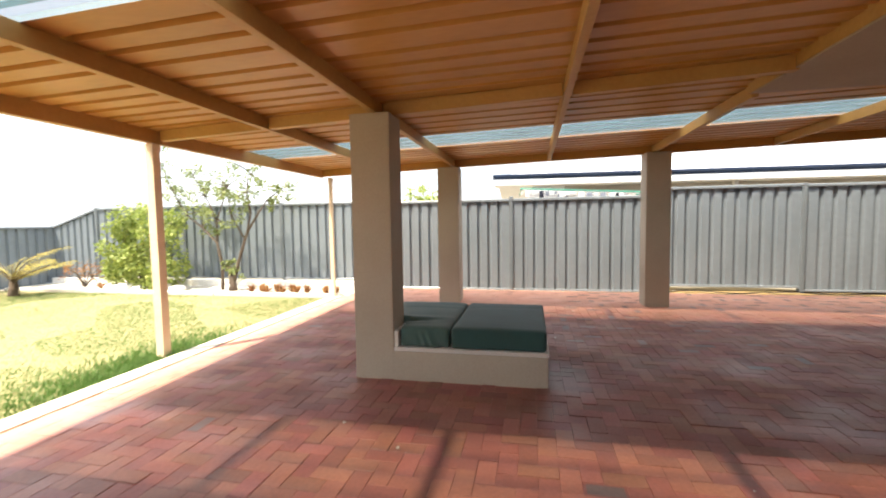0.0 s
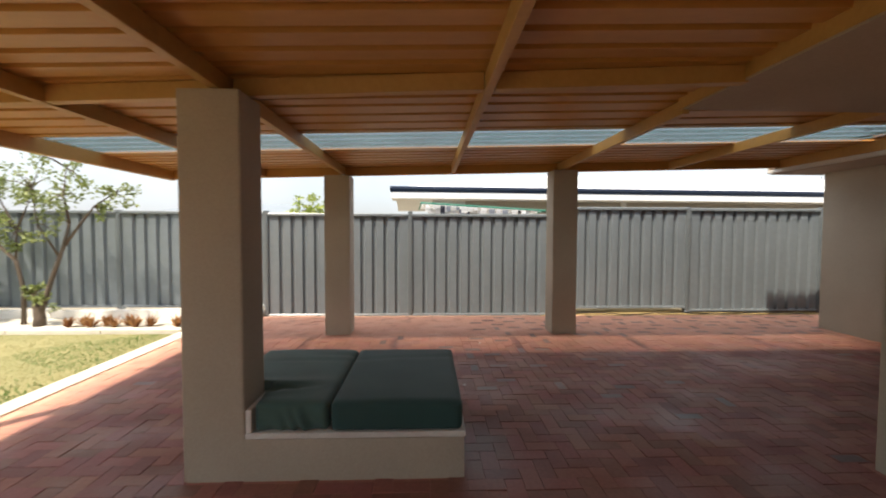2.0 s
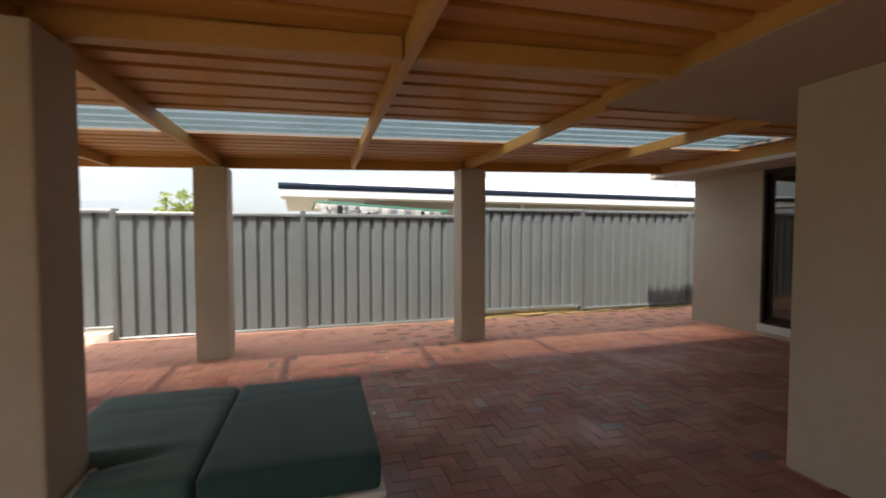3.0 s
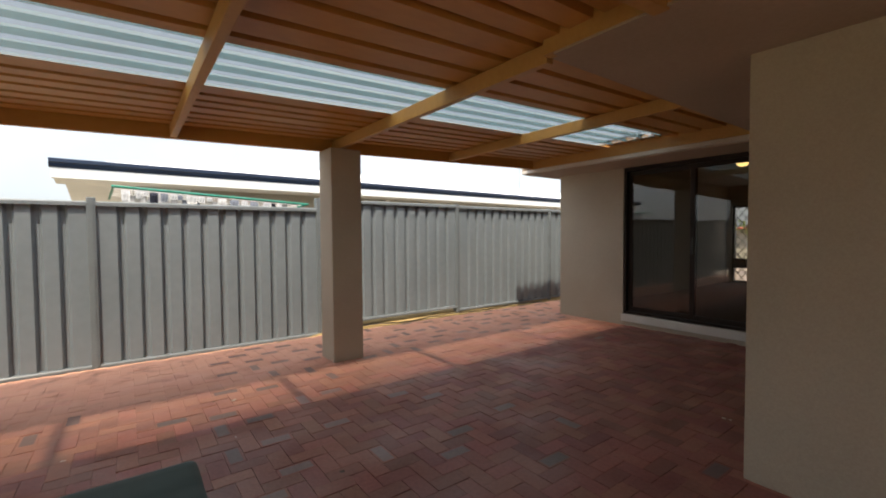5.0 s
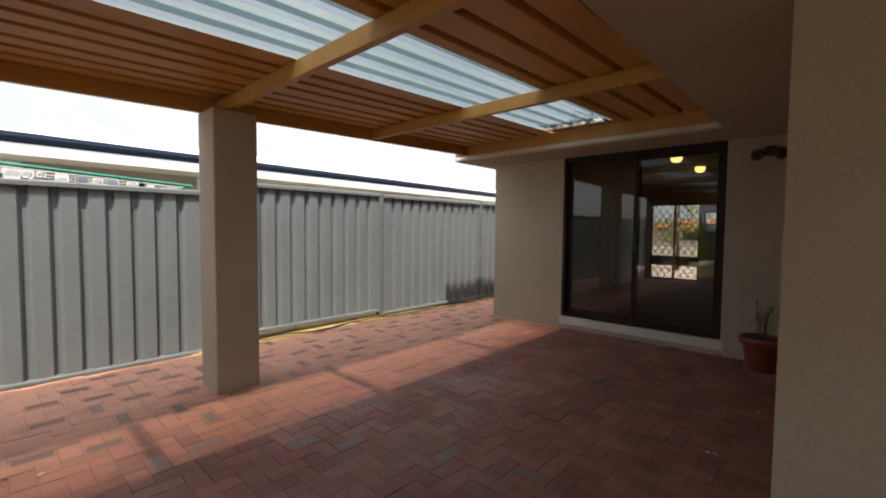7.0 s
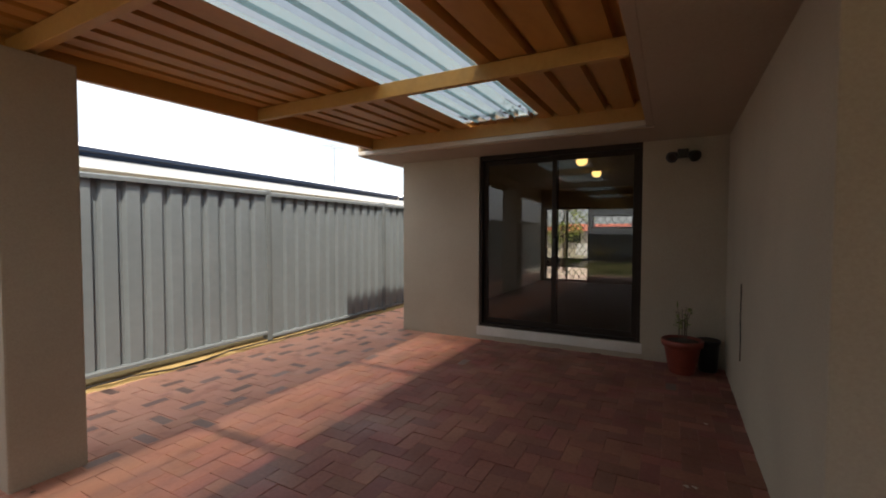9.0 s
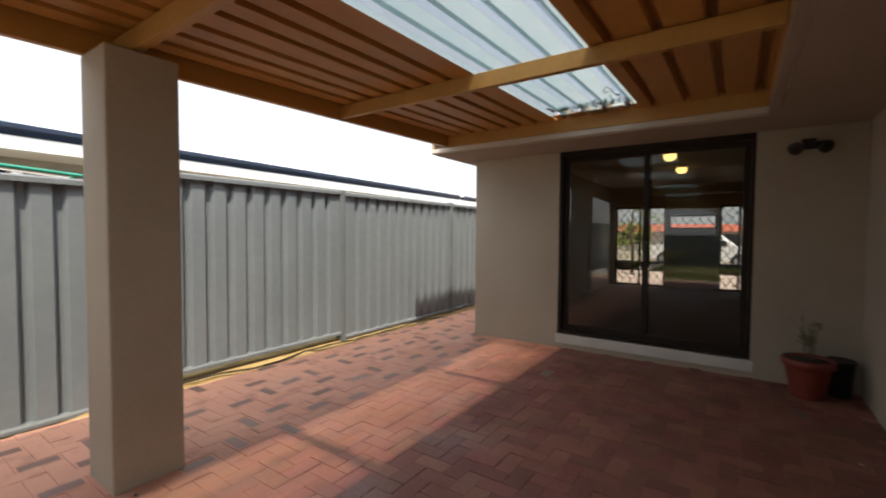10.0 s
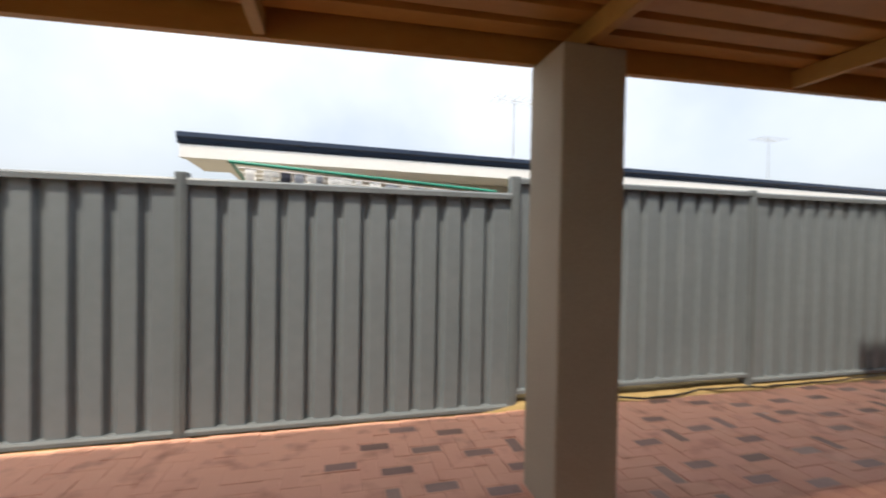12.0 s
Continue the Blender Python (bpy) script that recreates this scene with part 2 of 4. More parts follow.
M_BARK = mat("bark", (0.06, 0.045, 0.03), (0.15, 0.11, 0.08), 0.95, scale=10, fine=60, bump=0.9, depth=0.01, stretch=(1, 1, 0.25))
M_GUTTER = mat("dark_blue_gutter", (0.008, 0.02, 0.05), (0.014, 0.03, 0.068), 0.45, scale=3, fine=30, bump=0.02)
M_WHITE = mat("white_paint", (0.74, 0.74, 0.73), (0.82, 0.82, 0.81), 0.6, scale=2, fine=30, bump=0.04)
M_ROOF_PALE = mat("pale_roof_metal", (0.72, 0.73, 0.74), (0.8, 0.81, 0.82), 0.5, scale=1, fine=20, bump=0.04)
M_NWALL = mat("neighbour_render", (0.42, 0.38, 0.33), (0.52, 0.48, 0.42), 0.85, scale=1.5, fine=60, bump=0.2)
M_ROOM = mat("room_paint", (0.4, 0.35, 0.29), (0.46, 0.41, 0.34), 0.8, scale=1, fine=40, bump=0.03)
M_ROOMFLOOR = mat("room_carpet", (0.12, 0.1, 0.085), (0.17, 0.145, 0.12), 0.95, scale=3, fine=150, bump=0.4)
M_LAMP = glow_mat("lamp_glass", (1.0, 0.62, 0.2), 3.0)
M_STEEL = mat("galvanised_steel", (0.35, 0.36, 0.37), (0.5, 0.5, 0.5), 0.35, 0.9, scale=6, fine=40, bump=0.03)
M_GREENWIRE = mat("green_plastic", (0.01, 0.18, 0.12), (0.02, 0.28, 0.19), 0.4, scale=6, fine=40, bump=0.02)
M_ROOF_TILE = mat("red_tiles", (0.35, 0.07, 0.03), (0.5, 0.12, 0.05), 0.8, scale=2, fine=20, bump=0.3)
M_WHITECAR = mat("white_car_paint", (0.75, 0.75, 0.76), (0.8, 0.8, 0.81), 0.25, scale=2, fine=30, bump=0.0)
M_PINKPAVE = mat("pale_pavement", (0.4, 0.31, 0.26), (0.52, 0.42, 0.36), 0.9, scale=3, fine=50, bump=0.3)


# ---- mesh helpers ----
def box(bm, x0, x1, y0, y1, z0, z1, bevel=0.0):
    """A box added to bm, its edges rounded by bevel."""
    t = bmesh.new()
    bmesh.ops.create_cube(t, size=1)
    bmesh.ops.transform(t, matrix=Matrix.Translation(((x0 + x1) / 2, (y0 + y1) / 2, (z0 + z1) / 2)) @ Matrix.Diagonal((x1 - x0, y1 - y0, z1 - z0, 1)), verts=t.verts)
    if bevel:
        bmesh.ops.bevel(t, geom=t.edges[:], offset=bevel, segments=2, affect="EDGES", profile=0.6)
    me = bpy.data.meshes.new("tmp")
    t.to_mesh(me)
    t.free()
    bm.from_mesh(me)
    bpy.data.meshes.remove(me)
    return bm


def boxed(*a, **k):
    return box(bmesh.new(), *a, **k)


def tube(bm, pts, radii, seg=8):
    """A tapered round limb along pts."""
    rings = []
    for i, p in enumerate(pts):
        p = Vector(p)
        d = (Vector(pts[min(i + 1, len(pts) - 1)]) - Vector(pts[max(i - 1, 0)])).normalized()
        u = d.orthogonal().normalized()
        if i and abs(u.dot(last)) < 0.999:
            u = (last - d * last.dot(d)).normalized()
        last = u
        v = d.cross(u)
        rings.append([bm.verts.new(p + (u * math.cos(a) + v * math.sin(a)) * radii[i]) for a in (2 * math.pi * k / seg for k in range(seg))])
    for a, b in zip(rings, rings[1:]):
        for k in range(seg):
            bm.faces.new((a[k], a[(k + 1) % seg], b[(k + 1) % seg], b[k]))
    bm.faces.new(rings[0][::-1])
    bm.faces.new(rings[-1])
    return bm


def lathe(bm, profile, seg=32, at=(0, 0, 0)):
    """Profile of (radius, height) turned round z."""
    rings = [[bm.verts.new((at[0] + r * math.cos(2 * math.pi * k / seg), at[1] + r * math.sin(2 * math.pi * k / seg), at[2] + z)) for k in range(seg)] for r, z in profile]
    for a, b in zip(rings, rings[1:]):
        for k in range(seg):
            bm.faces.new((a[k], a[(k + 1) % seg], b[(k + 1) % seg], b[k]))
    bm.faces.new(rings[0][::-1])
    bm.faces.new(rings[-1])
    return bm


def finish(name, bm, material, smooth=False):
    bmesh.ops.recalc_face_normals(bm, faces=bm.faces[:])
    me = bpy.data.meshes.new(name)
    bm.to_mesh(me)
    bm.free()
    me.materials.append(material)
    if smooth:
        for p in me.polygons:
            p.use_smooth = True
    return me


def part(name, bm, material, parent, label="", smooth=False):
    ob = new(name, finish(name, bm, material, smooth))
    ob.parent = parent
    return tagged(ob, label)


def thing(name, at, label, category, group="", kind=""):
    ob = new(name)
    ob.matrix_world = pose(*at)
    return tagged(ob, label, category, group, kind)


def setting(name, bm, material, label, category, smooth=False):
    return tagged(new(name, finish(name, bm, material, smooth)), label, category, kind="structure")


def ribbed(x0, x1, y0, y1, pitch, rib, height, slope, along_x, thick=0.0, first=0.0):
    """A ribbed sheet. along_x: ribs run along x, profile across y; heights go up from 0; first: where the first rib lies."""
    bm = bmesh.new()
    a0, a1, b0, b1 = (y0, y1, x0, x1) if along_x else (x0, x1, y0, y1)
    prof = [(a0, 0.0)]
    a = a0 + (first or pitch / 2)
    while a + rib / 2 + slope < a1:
        prof += [(a - rib / 2 - slope, 0.0), (a - rib / 2, height), (a + rib / 2, height), (a + rib / 2 + slope, 0.0)]
        a += pitch
    prof.append((a1, 0.0))
    rows = []
    for b in (b0, b1):
        rows.append([bm.verts.new((b, p, h) if along_x else (p, b, h)) for p, h in prof])
    for i in range(len(prof) - 1):
        bm.faces.new((rows[0][i], rows[0][i + 1], rows[1][i + 1], rows[1][i]))
    if thick:
        bmesh.ops.solidify(bm, geom=bm.faces[:], thickness=thick)
    return bm


# ---- ground ----
FENCE_Y = 8.98
bm = bmesh.new()
bmesh.ops.create_grid(bm, x_segments=2, y_segments=2, size=400)
bmesh.ops.translate(bm, vec=(0, 0, -0.09), verts=bm.verts)
setting("ground", bm, M_GROUND, "dry sandy ground reaching far beyond the fences", "ground")

# bedding of the paving: patio, side passage
floor_bm = bmesh.new()
box(floor_bm, -2.5, 3.245, -2.5, 8.90, -0.08, -0.005)
box(floor_bm, -2.568, -2.5, -2.5, 8.02, -0.08, -0.005)
box(floor_bm, 3.245, 6.36, 4.25, 8.90, -0.08, -0.005)
box(floor_bm, 6.36, 17, 7.94, 8.90, -0.08, -0.005)
floor = setting("floor", floor_bm, M_JOINT, "red clay brick paving laid in herringbone with sandy joints", "floor")

setting("lawn", boxed(-10.3, -2.772, -9.5, 7.86, -0.085, -0.03), M_LAWN, "patchy sunlit lawn, straw-coloured with green tufts", "lawn")
edging = thing("edging", (0, 0, 0), "pale concrete garden edging along the lawn", "edging", kind="structure")
for i in range(9):
    y0 = -9.5 + i * 1.95
    part("edging_block", boxed(-2.775, -2.57, y0 + 0.005, min(y0 + 1.945, 8.0), -0.08, 0.012, bevel=0.012), M_EDGING, edging)
for i in range(6):
    x0 = -10.2 + i * 1.27
    part("edging_block", boxed(x0, x0 + 1.26, 7.87, 8.02, -0.08, 0.03, bevel=0.012), M_EDGING, edging)
setting("garden_bed", boxed(-10.3, -2.505, 8.025, 8.90, -0.085, -0.005), M_SOIL, "narrow sandy garden bed in front of the fence", "garden bed")
plinth = thing("limestone_wall", (0, 0, 0), "low pale limestone block wall below the fence", "wall", kind="structure")
for i in range(10):
    x0 = -10.25 + i * 0.82
    part("block", boxed(x0, x0 + 0.815, 8.84, 8.96, -0.08, 0.115 + 0.006 * (i % 3), bevel=0.012), M_LIME, plinth)
# sandy strip between paving and fence
sand_bm = bmesh.new()
n = 60
rows = []
for j, (y, z) in enumerate(((8.86, -0.03), (8.93, 0.02), (9.02, 0.05), (9.2, 0.06))):
    rows.append([sand_bm.verts.new((-2.0 + 18.9 * i / n, y + 0.02 * noise.noise((i * 0.7, j, 0)), z + 0.02 * noise.noise((i * 0.5, j * 3.1, 5)) - (0.055 if i < 15 else 0.0))) for i in range(n + 1)])
for a, b in zip(rows, rows[1:]):
    for i in range(n):
        sand_bm.faces.new((a[i], a[i + 1], b[i + 1], b[i]))
setting("sand_strip", sand_bm, M_SAND, "loose yellow sand at the foot of the fence", "sand", smooth=True)


# ---- fence ----
fence = thing("fence", (0, 0, 0), "grey ribbed sheet-metal boundary fence with posts and rails", "fence", kind="structure")


def bay(parent, x0, x1, z0, z1, y=FENCE_Y, drop=0.0):
    """One bay between two posts: ribbed sheet, top and bottom rail. drop: the left end's top lies lower."""
    bm = ribbed(x0 + 0.02, x1 - 0.02, z0 + 0.015, z1 - 0.015, 0.1885, 0.036, 0.040, 0.022, False, first=0.222)
    bmesh.ops.transform(bm, matrix=Matrix(((1, 0, 0, 0), (0, 0, 1, y), (0, 1, 0, 0), (0, 0, 0, 1))), verts=bm.verts)
    for v in bm.verts:
        if v.co.z > (z0 + z1) / 2:
            v.co.z -= drop * (x1 - v.co.x) / (x1 - x0)
    part("fence_panel", bm, M_FENCE, parent)
    for nm, z, h in (("top_rail", z1, 0.04), ("bottom_rail", z0 + 0.02, 0.03)):
        bm = bmesh.new()
        prof = [(-0.03, -h), (-0.03, -0.006), (-0.021, 0.006), (0.046, 0.006), (0.056, -0.006), (0.056, -h)]
        ends = [[bm.verts.new((x, y + a, z + b)) for a, b in prof] for x in (x0 + 0.025, x1 - 0.025)]
        for k in range(6):
            bm.faces.new((ends[0][k], ends[0][(k + 1) % 6], ends[1][(k + 1) % 6], ends[1][k]))
        bm.faces.new(ends[0][::-1])
        bm.faces.new(ends[1])
        if nm == "top_rail":
            for v in bm.verts:
                v.co.z -= drop * (x1 - v.co.x) / (x1 - x0)
        part(nm, bm, M_RAIL, parent)


def fence_post(parent, x, z0, z1, y=FENCE_Y):
    bm = bmesh.new()
    box(bm, x - 0.036, x + 0.036, y - 0.03, y + 0.06, z0, z1, bevel=0.006)
    box(bm, x - 0.014, x + 0.014, y - 0.036, y - 0.028, z0, z1 - 0.01)
    part("fence_post", bm, M_FENCE_TRIM, parent)


POSTS = [-9.02, -6.69, -4.35, -2.02, 0.323, 2.66, 5.0, 7.32, 9.65, 11.98, 14.3, 16.6]
for a, b in zip(POSTS, POSTS[1:]):
    if b < 2.7:
        low, top = (0.155, 1.70) if a < -2.1 else (0.0, 1.675)
    else:
        low, top = (0.115, 1.80) if a < 4.9 else (0.06, 1.79)
    bay(fence, a, b, low, top)
for x in POSTS:
    fence_post(fence, x, -0.05, 1.72 if x < 2.6 else 1.815)
bay(fence, -10.3, -9.02, 0.1, 1.70, drop=0.4)
side_fence = thing("side_fence", (-10.3, 9.0, 0, 0, 0, 90), "lower grey ribbed metal fence along the lawn's far side", "fence", kind="structure")
for i in range(8):
    bay(side_fence, -2.33 * (i + 1), -2.33 * i, 0.0, 1.3, y=0.0)
    fence_post(side_fence, -2.33 * i, -0.05, 1.32, y=0.0)
back_fence = thing("back_fence", (17, -9.6, 0, 0, 0, 180), "grey ribbed metal fence closing the yard behind", "fence", kind="structure")
for i in range(12):
    bay(back_fence, 2.33 * i, 2.33 * (i + 1), 0.0, 1.75, y=0.0)
    fence_post(back_fence, 2.33 * i, -0.05, 1.77, y=0.0)


# unseen house shape, added to screen the bright western horizon from the patio
west = thing("west_sky_blocker", (-19.5, -9, 0), "unseen plain house added beyond the side fence to block low sky", "house")
part("wall", boxed(0, 8, 0, 15, -0.1, 2.6), M_NWALL, west)
bm = bmesh.new()
v = [bm.verts.new(q) for q in ((-0.4, -0.4, 2.6), (8.4, -0.4, 2.6), (8.4, 15.4, 2.6), (-0.4, 15.4, 2.6), (4, 4, 4.2), (4, 11, 4.2))]
for f in ((0, 1, 4), (1, 2, 5, 4), (2, 3, 5), (3, 0, 4, 5), (3, 2, 1, 0)):
    bm.faces.new([v[k] for k in f])
part("roof", bm, M_FENCE, west, "grey sheet-metal roof")


# ---- house ----
SOFFIT, CX, WY = 2.253, 3.25, 4.255
bm = bmesh.new()
box(bm, CX, CX + 0.24, -2.5, WY - 0.225, -0.05, 2.6)
setting("wall_west", bm, M_RENDER, "beige rendered house wall facing the lawn", "wall")
# unseen wall, added to cut the light coming in from the south
setting("added_wall_back", boxed(0.7, CX, -2.74, -2.5, -0.05, 2.6), M_RENDER, "unseen beige wall added behind the patio to hold back light", "wall")
bm = boxed(CX, 6.60, WY - 0.225, WY - 0.004, -0.05, 2.6)
for v in bm.verts:
    # the wall stands slightly out of square
    if v.co.x < 4 and v.co.y > WY - 0.01:
        v.co.y += 0.03
setting("wall_south", bm, M_RENDER, "beige rendered house wall along the alfresco", "wall")
bm = bmesh.new()
DOOR_Y0, DOOR_Y1, DOOR_Z0 = 5.0, 6.83, 0.165
box(bm, 6.36, 6.60, WY, DOOR_Y0, -0.05, 2.6)
box(bm, 6.36, 6.60, DOOR_Y1, 7.94, -0.05, 2.6)
box(bm, 6.36, 6.60, DOOR_Y0, DOOR_Y1, 2.262, 2.6)
setting("wall_east", bm, M_RENDER, "beige rendered house wall with a sliding door", "wall")
setting("wall_below_door", boxed(6.36, 6.60, DOOR_Y0, DOOR_Y1, -0.05, DOOR_Z0 - 0.008), M_RENDER, "rendered footing below the sliding door", "wall")
setting("door_sill", boxed(6.34, 6.358, DOOR_Y0 - 0.02, DOOR_Y1 + 0.02, 0.055, DOOR_Z0 - 0.004, bevel=0.005), M_CAP, "pale rendered step below the sliding door", "sill")
bm = bmesh.new()
box(bm, 6.60, 12.5, 7.72, 7.94, -0.05, 2.6)
setting("wall_north", bm, M_RENDER, "beige rendered house wall along the side passage", "wall")

# soffit boards under the eaves
for i, r in enumerate(((2.402, CX, -2.5, WY), (2.402, 5.74, WY, 4.88), (5.74, 6.36, WY, 8.16), (6.36, 12.5, 7.94, 8.16))):
    setting("ceiling_soffit_%d" % (i + 1), boxed(*r, SOFFIT, SOFFIT + 0.012), M_SOFFIT, "flat beige soffit lining under the house eaves", "soffit")
eaves = thing("eaves_beam", (0, 0, 0), "cream fascia beams round the house eaves", "beam", kind="structure")
part("beam", boxed(2.40, 2.466, -2.5, 4.95, 2.267, 2.46, bevel=0.004), M_BEAM, eaves)
part("beam", boxed(2.47, 5.67, 4.885, 4.95, 2.315, 2.475, bevel=0.006), M_BEAM, eaves)
part("beam", boxed(5.672, 5.737, 4.885, 7.97, 2.315, 2.50, bevel=0.006), M_BEAM, eaves)
part("beam", boxed(5.70, 12.5, 8.162, 8.18, 2.262, 2.42, bevel=0.004), M_SOFFIT, eaves)
part("trim", boxed(2.47, 5.74, 4.882, 4.944, 2.266, 2.313, bevel=0.004), M_SOFFIT, eaves)
part("trim", boxed(5.676, 5.74, 4.946, 8.16, 2.264, 2.313, bevel=0.004), M_CAP, eaves, "pale trim below the beam")
# house roof above
bm = bmesh.new()
v = [bm.verts.new(p) for p in ((2.44, -7, 2.44), (2.44, 4.92, 2.44), (5.70, 4.92, 2.44), (5.70, 8.18, 2.44), (12.8, 8.18, 2.44), (12.8, -7, 2.44), (7.5, -2, 3.6), (7.5, 0.5, 3.6), (9.0, 3.0, 3.6))]
bm.faces.new((v[0], v[1], v[7], v[6]))
bm.faces.new((v[1], v[2], v[8], v[7]))
bm.faces.new((v[2], v[3], v[8]))
bm.faces.new((v[3], v[4], v[8]))
bm.faces.new((v[4], v[5], v[6], v[7], v[8]))
bm.faces.new((v[0], v[6], v[5]))
setting("house_roof", bm, M_ROOF_PALE, "low metal house roof above the eaves", "roof")

# room behind the sliding door
bm = bmesh.new()
box(bm, 6.60, 12.3, 2.4, 2.5, 0, 2.46)
box(bm, 6.60, 12.3, 7.66, 7.715, 0, 2.46)
WX0, WX1 = 12.3, 12.5
for y0, y1 in ((2.4, 4.75), (5.46, 5.50), (6.42, 6.48), (7.56, 7.715)):
    box(bm, WX0, WX1, y0, y1, 0, 2.46)
for y0, y1, z in ((4.75, 5.46, 0.13), (5.50, 6.42, 1.44), (6.48, 7.56, 0.13)):
    box(bm, WX0, WX1, y0, y1, 0, z)
    box(bm, WX0, WX1, y0, y1, 1.76 if z > 1 else 1.95, 2.46)
box(bm, 6.56, 6.60, 2.4, 4.2, 0, 2.46)
setting("room_walls", bm, M_ROOM, "plain painted walls of the dim room indoors", "wall")
setting("room_floor", boxed(6.60, 12.35, 2.4, 7.7, 0.0, 0.12), M_ROOMFLOOR, "dark carpeted floor of the dim room", "floor")
setting("room_ceiling", boxed(6.60, 12.35, 2.4, 7.7, 2.42, 2.46), M_ROOM, "plain plaster ceiling of the dim room", "ceiling")


# ---- patio roof ----
TILT_Y = math.degrees(math.atan(0.027))
patio_roof = thing("patio_roof", (0, 0, 2.175, 0, -TILT_Y, 0), "patio roof of cream ribbed metal sheets on painted beams", "patio roof", kind="structure")
X0, X1, TOP, EDGE = -2.93, 2.425, 0.105, 7.97
JOISTS = [-1.65, -0.55, 0.96, 2.46, 4.06]


def beam(x0, x1, y0, y1, z0, z1):
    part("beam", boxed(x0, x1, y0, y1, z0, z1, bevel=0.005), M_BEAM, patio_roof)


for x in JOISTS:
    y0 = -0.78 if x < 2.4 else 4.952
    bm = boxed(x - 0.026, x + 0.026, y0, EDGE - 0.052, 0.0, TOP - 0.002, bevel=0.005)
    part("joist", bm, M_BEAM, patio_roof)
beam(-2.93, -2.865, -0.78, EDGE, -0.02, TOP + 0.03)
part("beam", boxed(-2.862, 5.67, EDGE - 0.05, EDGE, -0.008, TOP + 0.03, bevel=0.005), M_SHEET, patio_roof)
# noggings between the joists over the near pillar
EDGES = [-2.865, *JOISTS[:4]]
for a, b in zip(EDGES, EDGES[1:]):
    ya = 4.60 - 0.05 * (a + 2.87)
    bm = boxed(a + 0.034, b - 0.034, -0.035, 0.035, 0.004, TOP - 0.002, bevel=0.005)
    bmesh.ops.translate(bm, vec=(0, ya, 0), verts=bm.verts)
    for v in bm.verts:
        v.co.y -= 0.05 * (v.co.x - a)
    part("nogging", bm, M_BEAM, patio_roof)

SKY_A, SKY_B = (1.85, 2.62), (5.84, 6.62)


def sheets(x0, x1, y0, y1, lead=0.0, lift=0.0):
    n = max(1, round((y1 - y0) / 0.762))
    step = (y1 - y0) / n
    for i in range(n):
        bm = ribbed(x0, x1, y0 + i * step - 0.012, y0 + (i + 1) * step + 0.012, step / 4 + 0.006, 0.042, 0.055, 0.010, True, first=0.0 if i else lead)
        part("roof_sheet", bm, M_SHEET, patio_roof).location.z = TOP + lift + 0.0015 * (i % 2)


def skylights(x0, x1, y0, y1):
    bm = ribbed(x0, x1, y0 - 0.02, y1 + 0.02, (y1 - y0 + 0.04) / 4, 0.036, 0.04, 0.012, True)
    ob = part("skylight_sheet", bm, M_SKYLIGHT, patio_roof, "translucent bluish fibreglass roof sheet")
    ob.location.z = TOP + 0.006
    # light and shade on the ribs set by material: bright sides, dark tops
    ob.data.materials.append(M_SKYLIGHT_SIDE_LIT)
    ob.data.materials.append(M_SKYLIGHT_RIB_SHADED)
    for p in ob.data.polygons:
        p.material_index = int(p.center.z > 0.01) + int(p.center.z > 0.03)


sheets(X0 - 0.02, X1, -0.8, SKY_A[0])
skylights(X0 - 0.02, X1, *SKY_A)
sheets(X0 - 0.02, X1, SKY_A[1], 4.90, 0.2)
sheets(X0 - 0.02, 5.68, 4.90, SKY_B[0], lift=0.003)
skylights(X0 - 0.02, 5.52, *SKY_B)
bm = ribbed(5.50, 5.68, SKY_B[0], SKY_B[1], 0.19, 0.042, 0.055, 0.010, True)
part("roof_sheet", bm, M_SHEET, patio_roof).location.z = TOP + 0.012
sheets(X0 - 0.02, 5.68, SKY_B[1], EDGE + 0.01, 0.2)


def post(x, y, w, top):
    p = thing("patio_post", (x, y, -0.05), "slim cream-painted metal post standing on the lawn edge", "post", "slim patio posts")
    part("shaft", boxed(-w / 2, w / 2, -w / 2, w / 2, 0, top + 0.05, bevel=0.008), M_POST, p)
    part("bracket", boxed(-w / 2 - 0.006, w / 2 + 0.006, -w / 2 - 0.006, w / 2 + 0.006, top - 0.02, top + 0.05, bevel=0.004), M_POST, p)


post(-2.895, 4.53, 0.09, 2.07)
post(-2.69, 7.86, 0.06, 2.06)


def pillar(name, x0, y0, top, label, w=0.335, d=0.335):
    p = thing(name, (x0, y0, 0), label, "pillar", "rendered pillars")
    part("shaft", boxed(0, w, 0, d, -0.02, top, bevel=0.012), M_RENDER, p)
    return p


pillar("pillar", -0.76, 7.625, 2.13, "square beige rendered pillar at the paving's edge")
pillar("pillar", 2.30, 7.63, 2.225, "square beige rendered pillar near the metal fence")
near = pillar("pillar", -0.742, 4.27, 2.155, "square beige rendered pillar rising from the low bench", 0.335, 0.30)


# ---- bench with cushions ----
bench = thing("bench", (0, 0, 0), "low beige rendered masonry bench with a pale ledge beside the pillar", "bench")
part("bench_front", boxed(-0.43, 0.815, 4.2715, 4.40, -0.02, 0.235, bevel=0.006), M_RENDER, bench)
part("bench_body", boxed(-0.74, 0.813, 4.405, 5.42, -0.02, 0.235, bevel=0.008), M_RENDER, bench)
part("ledge", boxed(-0.405, 0.822, 4.266, 5.426, 0.236, 0.268, bevel=0.008), M_CAP, bench, "pale smooth ledge")
part("side_ledge", boxed(-0.40, -0.368, 4.268, 4.566, 0.269, 0.40, bevel=0.006), M_CAP, bench)


